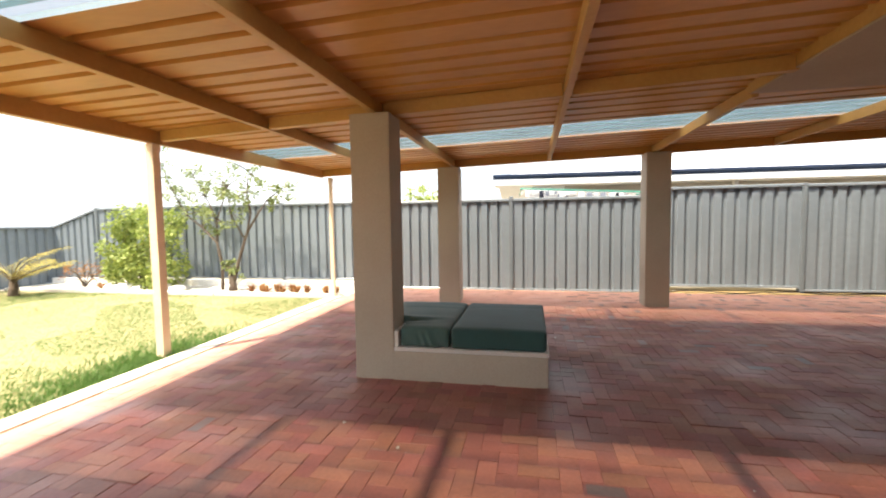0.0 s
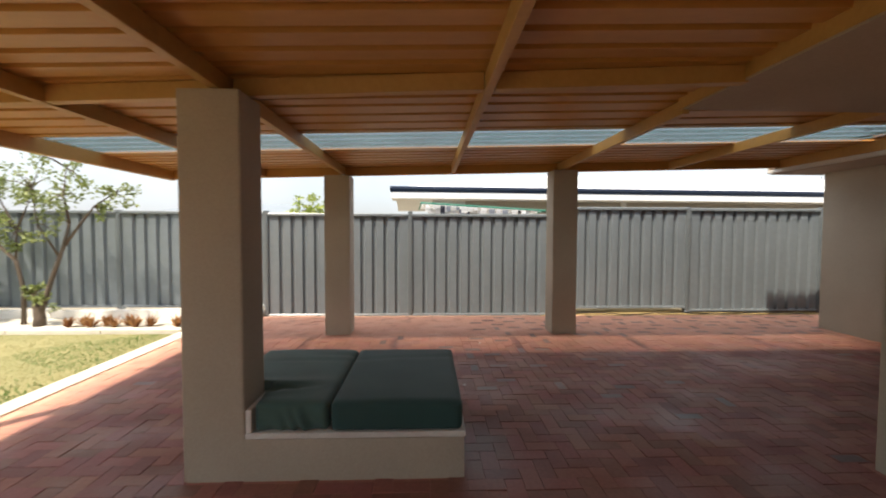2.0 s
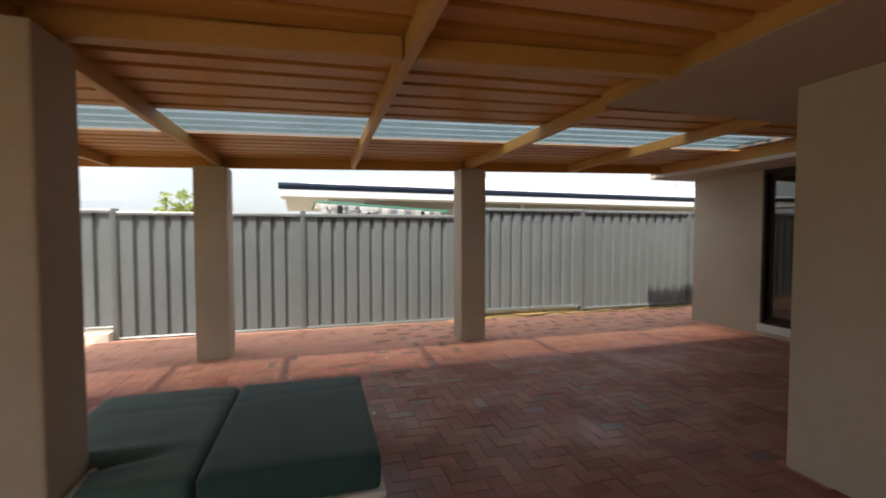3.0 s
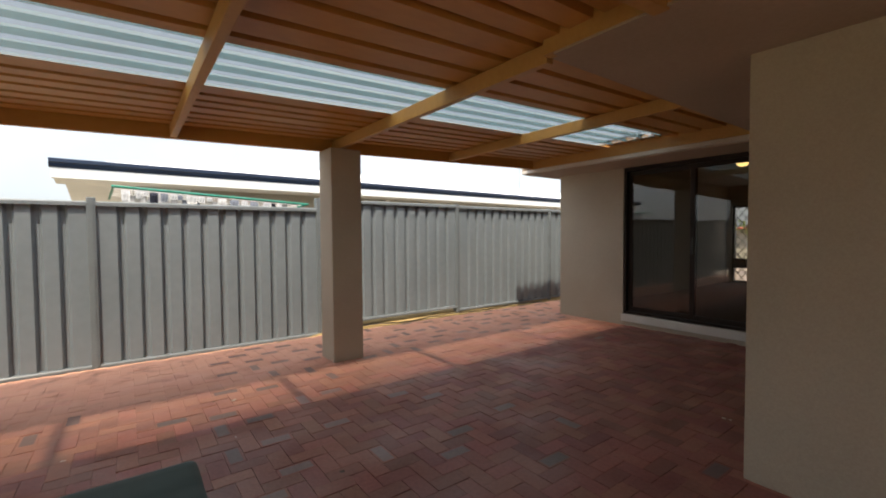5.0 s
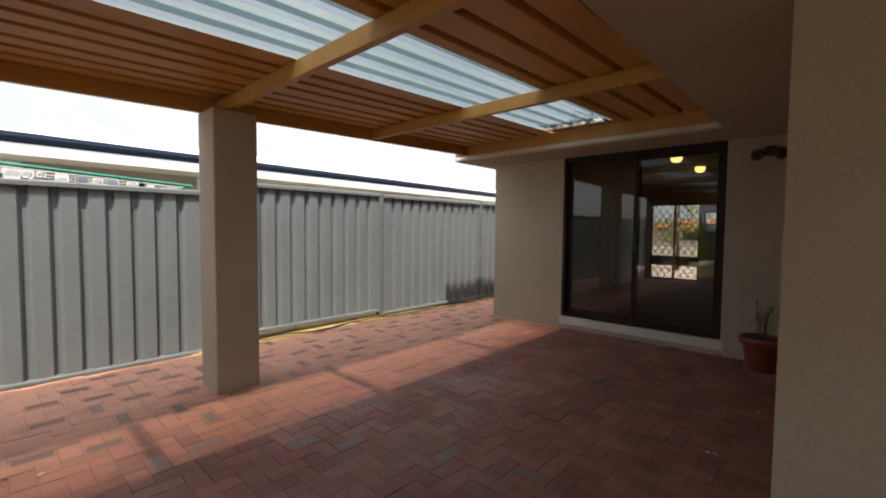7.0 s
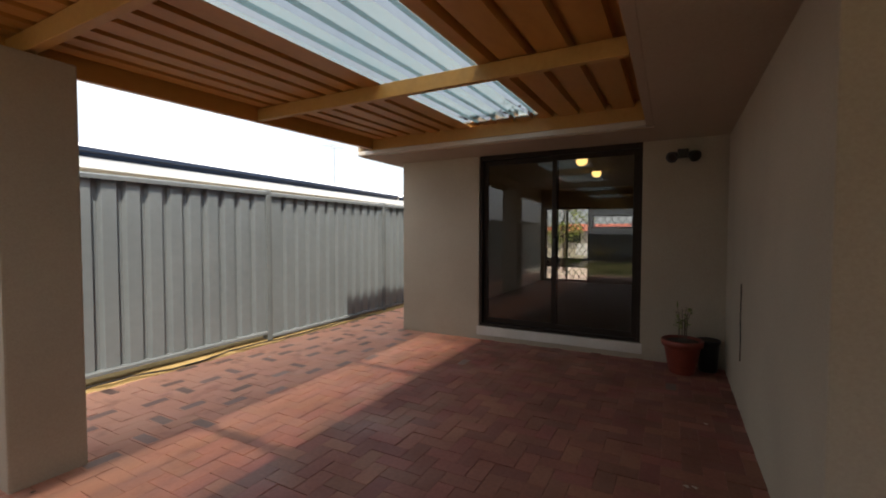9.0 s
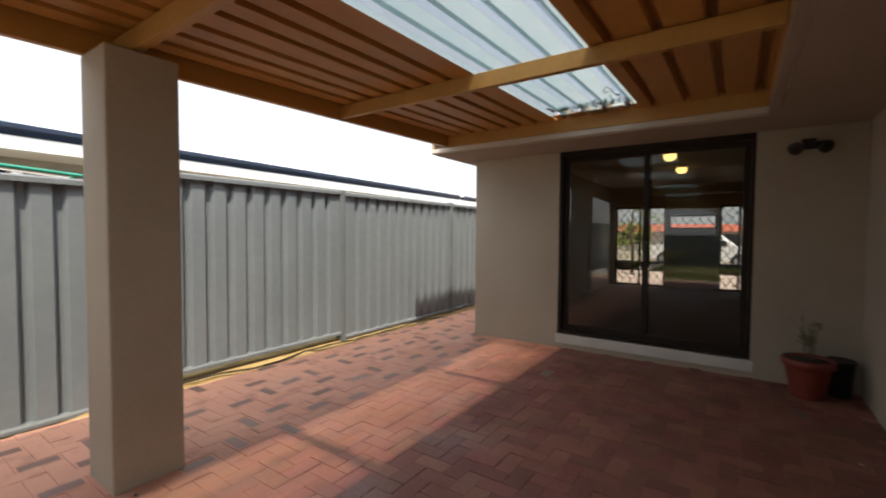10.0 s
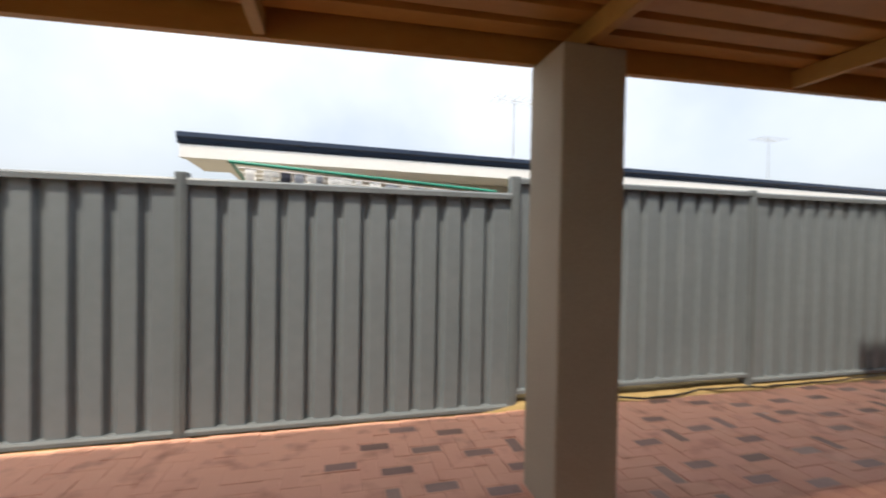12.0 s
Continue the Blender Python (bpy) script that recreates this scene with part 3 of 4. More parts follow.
def cushion(x0, x1, y0, y1, z0, z1, label, slack):
    """A loose-covered foam pad: rounded, slightly domed, with folds where the cover is slack."""
    bm = bmesh.new()
    cx, cy, cz = (x0 + x1) / 2, (y0 + y1) / 2, (z0 + z1) / 2
    bmesh.ops.create_cube(bm, size=1)
    bmesh.ops.subdivide_edges(bm, edges=bm.edges[:], cuts=30, use_grid_fill=True)
    hx, hy, hz, r = (x1 - x0) / 2, (y1 - y0) / 2, (z1 - z0) / 2, 0.03
    for v in bm.verts:
        p = Vector((v.co.x * 2 * hx, v.co.y * 2 * hy, v.co.z * 2 * hz))
        q = Vector([max(-h + r, min(h - r, c)) for c, h in zip(p, (hx, hy, hz))])
        d = p - q
        if d.length > 1e-6:
            p = q + d.normalized() * min(r, d.length * 1.05)
        up = v.co.z + 0.5
        wr = 0.0
        if slack:
            # a deep tuck by the pillar's corner, two creases across the far part, pleats on the front
            a, b = p.x + hx, p.y + hy
            side = math.exp(-a * 3.2)
            wr += 0.03 * side * math.exp(-((b - 0.30 - 0.1 * a) / 0.07) ** 2)
            wr -= 0.05 * math.exp(-((b - 0.20 - 0.22 * a) / 0.03) ** 2) * max(0.0, 1 - a / 0.36)
            wr += 0.018 * math.exp(-((b - 0.14 - 0.3 * a) / 0.03) ** 2) * max(0.0, 1 - a / 0.4)
            wr -= 0.012 * math.exp(-((b - 0.80 + 0.06 * a) / 0.014) ** 2) * min(1.0, 0.3 + a * 2)
            wr -= 0.012 * math.exp(-((b - 0.90 - 0.1 * a) / 0.012) ** 2) * max(0.0, min(1.0, a * 4 - 0.5))
            wr += 0.004 * noise.noise((a * 6, b * 5, 3)) + 0.008 * (1 - (p.x / hx) ** 2)
            if p.y < -hy + 0.04:
                fan = math.sin(70 * (p.x + 0.35 * p.z) + 4 * noise.noise((p.x * 7, p.z * 5, 0)))
                p.y += 0.013 * fan * (0.35 + 0.65 * math.exp(-((p.x - hx * 0.45) / 0.12) ** 2)) * (1.15 - up)
        else:
            wr += 0.005 * noise.noise((p.x * 3, p.y * 3, 7)) + 0.012 * (1 - (p.x / hx) ** 2) * (1 - (p.y / hy) ** 2)
            wr -= 0.006 * math.exp(-((p.y - 0.12 * p.x - 0.28) / 0.03) ** 2)
        if slack and p.y > -hy + 0.30:
            # the pad widens behind the pillar
            p.x = hx - (hx - p.x) * (1 + 0.78 * min(1.0, (p.y + hy - 0.30) / 0.05))
        p.z += wr * up
        v.co = p + Vector((cx, cy, cz))
    ob = new("cushion", finish("cushion", bm, M_CLOTH_FADED if slack else M_CLOTH, True))
    tagged(ob, label, "cushion", "bench cushions")
    return ob


cushion(-0.362, 0.05, 4.285, 5.40, 0.2685, 0.43, "dark green canvas cushion with a slack, creased cover on the bench", True)
cushion(0.062, 0.805, 4.272, 5.39, 0.2685, 0.435, "taut dark green canvas cushion on the masonry bench", False)


# ---- sliding door ----
door = thing("door_1", (6.41, 0, 0), "dark brown aluminium sliding glass door, closed", "sliding door", kind="structure")
z0, z1 = DOOR_Z0, 2.26
fr = bmesh.new()
for r in ((-0.03, 0.07, DOOR_Y0, DOOR_Y0 + 0.034, z0, z1), (-0.03, 0.07, DOOR_Y1 - 0.034, DOOR_Y1, z0, z1), (-0.03, 0.07, DOOR_Y0 + 0.034, DOOR_Y1 - 0.034, z0, z0 + 0.035), (-0.03, 0.07, DOOR_Y0 + 0.034, DOOR_Y1 - 0.034, z1 - 0.06, z1)):
    box(fr, *r, bevel=0.003)
part("door_frame", fr, M_FRAME, door)


def panel(y0, y1, x):
    p = part("door_panel", box(box(box(box(bmesh.new(), x, x + 0.03, y0, y0 + 0.055, z0 + 0.036, z1 - 0.061, bevel=0.003), x, x + 0.03, y1 - 0.055, y1, z0 + 0.036, z1 - 0.061, bevel=0.003),
             x, x + 0.03, y0 + 0.055, y1 - 0.055, z0 + 0.036, z0 + 0.10, bevel=0.003), x, x + 0.03, y0 + 0.055, y1 - 0.055, z1 - 0.12, z1 - 0.061, bevel=0.003), M_FRAME, door)
    g = part("pane", boxed(x + 0.012, x + 0.018, y0 + 0.052, y1 - 0.052, z0 + 0.098, z1 - 0.118), M_GLASS, p, "clear tinted glass pane")
    g.visible_shadow = False
    return p


panel(DOOR_Y0 + 0.035, 5.945, 0.0)
panel(5.88, DOOR_Y1 - 0.035, 0.034)
part("handle", boxed(-0.028, -0.002, 5.90, 5.925, 1.05, 1.25, bevel=0.006), M_BLACK, door)


def lattice_window(name, y0, y1, z0, z1, rail, label):
    w = thing(name, (12.38, 0, 0), label, "window", kind="structure")
    bm = bmesh.new()
    box(bm, -0.03, 0.03, y0, y0 + 0.04, z0, z1)
    box(bm, -0.03, 0.03, y1 - 0.04, y1, z0, z1)
    box(bm, -0.028, 0.028, y0 + 0.04, y1 - 0.04, z0, z0 + 0.04)
    box(bm, -0.028, 0.028, y0 + 0.04, y1 - 0.04, z1 - 0.04, z1)
    if rail:
        box(bm, -0.028, 0.028, y0 + 0.04, y1 - 0.04, 0.47, 0.70)
        box(bm, -0.026, 0.026, (y0 + y1) / 2 - 0.025, (y0 + y1) / 2 + 0.025, z0 + 0.04, z1 - 0.04)
    part("window_frame", bm, M_FRAME, w)
    bm = bmesh.new()
    s = 0.11
    k = -40
    while k < 60:
        for sg in (1, -1):
            pts = []
            for yy in (y0, y1):
                pts.append((yy, z0 + k * s + sg * (yy - y0) * 1.35))
            (ya, za), (yb, zb) = pts
            if za == zb:
                continue
            ta, tb = sorted(((z0 - za) / (zb - za), (z1 - za) / (zb - za)))
            ta, tb = max(0, ta), min(1, tb)
            if tb - ta > 0.02:
                tube(bm, [(0.035, ya + (yb - ya) * ta, za + (zb - za) * ta), (0.035, ya + (yb - ya) * tb, za + (zb - za) * tb)], [0.009, 0.009], 4)
        k += 2
    part("security_lattice", bm, M_BLACK, w, "dark diamond security lattice")
    return w


lattice_window("window_1", 6.48, 7.56, 0.13, 1.95, True, "tall narrow window with a transom and diamond lattice")
lattice_window("window_2", 5.50, 6.42, 1.44, 1.76, False, "high window strip with diamond security lattice")
lattice_window("window_3", 4.75, 5.46, 0.13, 1.95, True, "tall narrow window with a transom and diamond lattice")


def ceiling_lamp(x, y):
    p = thing("ceiling_light", (x, y, 2.42), "lit amber glass ceiling light in the dim room", "ceiling light", "lit ceiling lights")
    part("base", lathe(bmesh.new(), [(0.1, -0.025), (0.115, 0.0)], 24), M_STEEL, p)
    part("shade", lathe(bmesh.new(), [(0.015, -0.12), (0.05, -0.11), (0.075, -0.08), (0.08, -0.04), (0.07, -0.026)], 24), M_LAMP, p, "glowing amber glass shade", True)


ceiling_lamp(7.98, 5.9)
ceiling_lamp(9.4, 5.9)


# ---- corner by the sliding door ----
def pot(x, y, profile, material, label, category="plant pot"):
    p = thing("plant_pot", (x, y, 0), label, category)
    part("body", lathe(bmesh.new(), profile, 36), material, p, smooth=True)
    r, z = profile[-1]
    part("soil", lathe(bmesh.new(), [(0.005, z - 0.0), (r * 0.98, z), (r * 0.9, z + 0.015), (0.02, z + 0.025)], 28), M_POTSOIL, p)
    return p


pt = pot(6.06, 4.62, [(0.105, 0.0), (0.11, 0.01), (0.15, 0.24), (0.155, 0.25), (0.175, 0.26), (0.178, 0.31), (0.168, 0.32), (0.158, 0.313), (0.154, 0.285)], M_TERRACOTTA, "red terracotta pot with a sparse plant on the paving")
pot(6.235, 4.40, [(0.075, 0.0), (0.08, 0.01), (0.095, 0.27), (0.105, 0.275), (0.105, 0.30), (0.098, 0.303), (0.094, 0.28)], M_BLACK, "black plastic pot beside the terracotta pot")
rng = random.Random(3)
bm, lv = bmesh.new(), bmesh.new()
for i in range(7):
    a = rng.uniform(0, 6.28)
    h = rng.uniform(0.2, 0.36)
    lean = rng.uniform(0.03, 0.1)
    pts = [(0.03 * math.cos(a), 0.03 * math.sin(a), 0.29), (lean * 0.5 * math.cos(a), lean * 0.5 * math.sin(a), 0.29 + h * 0.6), (lean * math.cos(a), lean * math.sin(a), 0.29 + h)]
    tube(bm, pts, [0.005, 0.004, 0.002], 5)
    for k in range(9):
        t = rng.uniform(0.35, 1)
        b = Vector((lean * t * math.cos(a), lean * t * math.sin(a), 0.29 + h * t))
        d = Vector((rng.gauss(0, 1), rng.gauss(0, 1), rng.gauss(0.3, 0.5))).normalized() * rng.uniform(0.04, 0.075)
        s = d.cross(Vector((0, 0, 1))).normalized() * 0.013
        q = [lv.verts.new(b), lv.verts.new(b + d * 0.5 + s), lv.verts.new(b + d), lv.verts.new(b + d * 0.5 - s)]
        lv.faces.new(q)
part("stems", bm, M_BARK, pt)
part("leaves", lv, M_LEAF, pt, "sparse dark green leaves")

spot = thing("security_light", (6.36, 4.64, 2.10), "black twin-headed security light fixed to the wall", "security light")
part("bracket", boxed(-0.05, 0, -0.05, 0.05, -0.045, 0.045, bevel=0.008), M_BLACK, spot)
for sy in (-1, 1):
    bm = lathe(bmesh.new(), [(0.02, 0.0), (0.032, 0.03), (0.05, 0.09), (0.055, 0.12), (0.048, 0.122)], 20)
    bmesh.ops.transform(bm, matrix=pose(-0.045, sy * 0.055, 0.0, 0, -115, sy * -25), verts=bm.verts)
    h = part("lamp_head", bm, M_BLACK, spot, smooth=True)
    bm = lathe(bmesh.new(), [(0.046, 0.1185), (0.03, 0.125), (0.01, 0.128)], 20)
    bmesh.ops.transform(bm, matrix=pose(-0.045, sy * 0.055, 0.0, 0, -115, sy * -25), verts=bm.verts)
    part("lens", bm, M_FRAME, h, "dark lamp lens", True)

wire = thing("wall_wire", (5.15, 4.2775, 0), "thin dark wire hanging on the rendered wall", "wire")
part("strand", tube(bmesh.new(), [(0.0, 0.004, 0.40), (-0.02, 0.006, 0.55), (0.012, 0.006, 0.72), (0.0, 0.006, 0.86), (0.02, 0.004, 0.95)], [0.004] * 5, 6), M_FRAME, wire)

hose = thing("hose", (0, 0, 0), "thin black irrigation hose lying on sand along the fence", "hose")
pts = [(3.0 + i * 0.16, 8.9 + 0.03 * math.sin(i * 0.9) + 0.015 * math.sin(i * 2.3), 0.03 + 0.015 * math.sin(i * 0.7)) for i in range(26)]
part("tube", tube(bmesh.new(), pts, [0.009] * len(pts), 8), M_BLACK, hose, smooth=True)

# leaf litter and crumbs on the paving
rng = random.Random(11)
for i in range(26):
    x, y = rng.uniform(-2.0, 5.8), rng.uniform(2.0, 8.5)
    if (-0.9 < x < 1.0 and 4.1 < y < 5.5) or (x > 2.9 and y < 4.4):
        continue
    bm = bmesh.new()
    s = rng.uniform(0.008, 0.022)
    v = [bm.verts.new((s * math.cos(a) * rng.uniform(0.5, 1.2), s * math.sin(a) * rng.uniform(0.4, 1), rng.uniform(0.0, 0.3) * s)) for a in (0, 1.1, 2.2, 3.3, 4.4, 5.4)]
    f = bm.faces.new(v)
    bmesh.ops.solidify(bm, geom=[f], thickness=0.003)
    ob = new("dry_leaf", finish("dry_leaf", bm, M_CAP if i % 3 else M_BARK))
    ob.matrix_world = pose(x, y, 0.006, 0, 0, rng.uniform(0, 360))
    tagged(ob, "small pale scrap of dry leaf on the brick paving", "leaf", "litter on the paving")


# dead leaves lying on the clear roof sheet, seen through it
rng = random.Random(17)
bm = bmesh.new()
for i in range(170):
    x, y = rng.gauss(5.33, 0.05), rng.uniform(5.9, 6.58)
    z = 2.175 + 0.027 * x + 0.118
    s = rng.uniform(0.012, 0.03)
    a = rng.uniform(0, 6.28)
    q = [bm.verts.new((x + s * math.cos(a + t) * (1 if k % 2 else 0.5), y + s * math.sin(a + t) * (1 if k % 2 else 0.5), z + rng.uniform(0, 0.012))) for k, t in enumerate((0, 1.57, 3.14, 4.71))]
    bm.faces.new(q)
tagged(new("leaf_litter", finish("leaf_litter", bm, M_BARK)), "dark dead leaves lying on the clear roof sheet", "leaf litter", kind="stuff")
tie = thing("tie_wire", (4.95, 5.95, 2.42), "thin wire loop tied at the clear roof sheet", "wire")
part("loop", tube(bmesh.new(), [(0.05 * math.cos(a) - 0.05, 0.035 * math.sin(a), -0.012 - 0.02 * math.sin(a) ** 2) for a in (0.2, 0.9, 1.6, 2.3, 3.0, 3.8, 4.6, 5.4, 6.0)] + [(0.09, -0.02, -0.015), (0.2, -0.03, 0.0)], [0.003] * 11, 5), M_FRAME, tie)


# ---- garden ----
def leaves(bm, centre, radius, count, rng, size, squash=(1, 1, 1), shell=0.35):
    for _ in range(count):
        d = Vector((rng.gauss(0, 1), rng.gauss(0, 1), rng.gauss(0, 1))).normalized()
        d *= radius * (shell + (1 - shell) * rng.random() ** 0.6)
        b = Vector(centre) + Vector((d.x * squash[0], d.y * squash[1], d.z * squash[2]))
        u = Vector((rng.gauss(0, 1), rng.gauss(0, 1), rng.gauss(-0.4, 0.7))).normalized() * size * rng.uniform(0.6, 1.4)
        s = u.cross(Vector((rng.gauss(0, 1), rng.gauss(0, 1), rng.gauss(0, 1)))).normalized() * size * 0.3
        bm.faces.new([bm.verts.new(b), bm.verts.new(b + u * 0.45 + s), bm.verts.new(b + u), bm.verts.new(b + u * 0.45 - s)])


def garden_tree(name, at, stems, clumps, label, material, seed, size=0.062, per=160):
    """stems: lists of points with radii; clumps: leaf masses at the twig ends, with gaps between."""
    rng = random.Random(seed)
    t = thing(name, at, label, "tree")
    bm = bmesh.new()
    for pts, r0, r1 in stems:
        n = len(pts)
        tube(bm, pts, [r0 + (r1 - r0) * i / (n - 1) for i in range(n)], 8)
    crown = bmesh.new()
    for (c, r) in clumps:
        for _ in range(5):
            o = Vector(c) + Vector((rng.gauss(0, r * 0.6), rng.gauss(0, r * 0.6), rng.gauss(0, r * 0.5)))
            leaves(crown, o, r * rng.uniform(0.3, 0.6), per // 5, rng, size)
            base = min((Vector(p) for pts, _, _ in stems for p in pts[1:]), key=lambda p: (p - o).length)
            tube(bm, [base, (base + o) / 2 + Vector((0, 0, 0.03)), o], [0.010, 0.007, 0.003], 5)
    part("trunk", bm, M_BARK, t, smooth=True)
    part("crown", crown, material, t, "thin airy crown of small green leaves")


garden_tree("tree", (-5.04, 8.3, -0.01), [
    ([(0, 0, 0), (0.06, 0, 0.3), (0.2, 0.02, 0.75), (0.35, 0.03, 1.15), (0.45, 0.02, 1.5)], 0.042, 0.018),
    ([(0.0, 0, -0.01), (0.01, 0, 0.12), (-0.03, 0, 0.36)], 0.085, 0.055),
    ([(0.35, 0.03, 1.15), (0.55, 0.1, 1.5), (0.75, 0.1, 1.75), (1.05, 0.1, 1.95)], 0.022, 0.008),
    ([(0.45, 0.02, 1.5), (0.4, 0, 1.9), (0.45, 0, 2.3)], 0.02, 0.006),
    ([(0.3, 0.02, 1.0), (0.1, -0.1, 1.5), (0.05, -0.1, 2.0)], 0.016, 0.006)],
    [((0.1, -0.05, 2.15), 0.26), ((0.5, 0.05, 2.3), 0.28), ((0.35, 0.0, 1.85), 0.26), ((0.8, 0.1, 2.05), 0.24), ((1.15, 0.1, 1.9), 0.2), ((0.25, 0, 1.55), 0.2), ((0.0, -0.1, 1.9), 0.2), ((0.85, 0.05, 1.7), 0.12), ((0.06, 0, 0.42), 0.13), ((-0.08, 0.03, 0.5), 0.1)],
    "small slender garden tree with an airy green crown", M_LEAF, 21)
garden_tree("tree", (-5.35, 8.4, -0.01), [
    ([(0, 0, 0), (0.02, 0, 0.5), (-0.08, 0, 0.95), (-0.4, 0, 1.25), (-0.75, 0, 1.5), (-1.05, 0, 2.0), (-1.25, 0, 2.45)], 0.034, 0.007),
    ([(-0.08, 0, 0.95), (-0.1, 0.05, 1.4), (-0.35, 0.05, 1.9), (-0.6, 0.05, 2.3)], 0.02, 0.006),
    ([(-0.1, 0.05, 1.4), (0.08, 0.05, 1.8), (0.1, 0.0, 2.1)], 0.014, 0.005)],
    [((-1.2, 0, 2.4), 0.24), ((-0.9, 0, 2.1), 0.22), ((-0.6, 0.05, 2.35), 0.24), ((-0.55, 0, 1.8), 0.28), ((-0.2, 0, 1.6), 0.26), ((-0.3, 0.05, 2.05), 0.22), ((0.05, 0, 1.95), 0.18), ((-0.8, 0, 1.6), 0.24), ((-0.45, 0, 1.35), 0.22), ((-0.05, 0, 1.25), 0.14)],
    "small leaning garden tree with sparse green leaves", M_LEAF, 22, per=150)

rng = random.Random(31)
bush = thing("bush", (-7.0, 8.3, -0.01), "dense bright green leafy bush against the fence", "bush")
bm, lv = bmesh.new(), bmesh.new()
for i in range(14):
    x, z = rng.uniform(-0.75, 0.7), rng.uniform(0.25, 1.45)
    o = Vector((x * (1 - 0.25 * abs(z - 0.7)), rng.uniform(-0.2, 0.25), z))
    tube(bm, [(x * 0.2, 0, 0), (x * 0.6, o.y * 0.5, z * 0.6), o], [0.02, 0.013, 0.005], 6)
    leaves(lv, o, rng.uniform(0.26, 0.4), 420, rng, 0.075, (1, 0.8, 1), 0.5)
for i in range(40):
    a = rng.uniform(0, 6.28)
    o = Vector((0.9 * math.cos(a) * rng.uniform(0.7, 1.05), rng.uniform(-0.3, 0.3), 0.8 + 0.85 * math.sin(a) * rng.uniform(0.7, 1.05)))
    leaves(lv, o, 0.15, 60, rng, 0.075)
part("branch", bm, M_BARK, bush, smooth=True)
part("crown", lv, M_LEAF_BUSH, bush, "bright sunlit leaves")

palm = thing("palm", (-9.15, 7.35, -0.02), "small palm with yellowing fronds beside the lawn", "palm")
bm, lv = bmesh.new(), bmesh.new()
tube(bm, [(0, 0, 0), (0.02, 0, 0.12), (0.0, 0.02, 0.28)], [0.09, 0.08, 0.06], 10)
for i in range(17):
    a, ln, up = rng.uniform(0, 6.28), rng.uniform(0.7, 1.05), rng.uniform(0.5, 1.4)
    pts = [Vector((math.cos(a) * ln * t * math.cos(up * (1 - 0.6 * t)), math.sin(a) * ln * t * math.cos(up * (1 - 0.6 * t)), 0.25 + ln * t * math.sin(up) * (1.25 - 0.55 * t))) for t in (0, 0.25, 0.5, 0.75, 1)]
    tube(bm, pts, [0.012, 0.01, 0.007, 0.005, 0.002], 5)
    for k in range(26):
        t = 0.2 + 0.8 * k / 26
        b = pts[min(3, int(t * 4))].lerp(pts[min(4, int(t * 4) + 1)], t * 4 - min(3, int(t * 4)))
        side = Vector((-math.sin(a), math.cos(a), 0)) * (1 if k % 2 else -1)
        tip = b + side * 0.22 * (1.2 - t * 0.8) + Vector((math.cos(a) * 0.1, math.sin(a) * 0.1, -0.05))
        w = Vector((math.cos(a), math.sin(a), 0)) * 0.014
        lv.faces.new([lv.verts.new(b - w), lv.verts.new(tip), lv.verts.new(b + w)])
part("trunk", bm, M_BARK, palm)
part("fronds", lv, M_PALM, palm, "yellow-green fronds")

shrub = thing("low_shrub", (-8.75, 8.4, -0.01), "low reddish-brown twiggy shrub in the garden bed", "shrub")
bm, lv = bmesh.new(), bmesh.new()
for i in range(26):
    a = rng.uniform(0, 6.28)
    tip = Vector((math.cos(a) * rng.uniform(0.2, 0.6), math.sin(a) * rng.uniform(0.1, 0.3), rng.uniform(0.15, 0.5)))
    tube(bm, [(0, 0, 0), tip * 0.5 + Vector((0, 0, 0.08)), tip], [0.008, 0.006, 0.003], 5)
    leaves(lv, tip, 0.09, 12, rng, 0.05)
part("twigs", bm, M_BARK, shrub)
part("leaves", lv, M_LEAF_RED, shrub)

for x, y in ((-4.55, 8.2), (-4.38, 8.28), (-4.22, 8.18), (-4.06, 8.27), (-3.9, 8.2), (-3.74, 8.28), (-3.58, 8.17), (-3.42, 8.24), (-3.02, 8.2), (-2.85, 8.26), (-8.0, 8.15)):
    b = thing("bromeliad", (x, y, -0.01), "low orange-brown spiky plant in the garden bed", "plant", "low spiky plants")
    lv = bmesh.new()
    for i in range(44):
        a, ln, up = rng.uniform(0, 6.28), rng.uniform(0.12, 0.22), rng.uniform(0.35, 1.3)
        d = Vector((math.cos(a) * math.cos(up), math.sin(a) * math.cos(up), math.sin(up))) * ln
        s = Vector((-math.sin(a), math.cos(a), 0)) * 0.012
        mid = d * 0.6 + Vector((0, 0, 0.015))
        v = [lv.verts.new(-s), lv.verts.new(s), lv.verts.new(mid + s), lv.verts.new(d), lv.verts.new(mid - s)]
        lv.faces.new(v)
    part("leaves", lv, M_LEAF_RED, b)

for i, (x, r) in enumerate(((-7.75, 0.13), (-7.4, 0.17), (-7.05, 0.12), (-6.5, 0.16), (-6.15, 0.12))):
    bm = bmesh.new()
    bmesh.ops.create_icosphere(bm, subdivisions=3, radius=r)
    for v in bm.verts:
        v.co *= 1 + 0.3 * noise.noise(v.co * 5 + Vector((i * 7, 0, 0)))
        v.co.z *= 0.6
        v.co.x *= 1.3
    ob = new("rock", finish("rock", bm, M_LIME, False))
    ob.matrix_world = pose(x, 8.13, r * 0.3, 0, 0, i * 50)
    tagged(ob, "pale rough limestone rock edging the garden bed", "rock", "garden rocks")

# grass blades over the lawn, longer and greener round the near post
rs = np.random.RandomState(5)


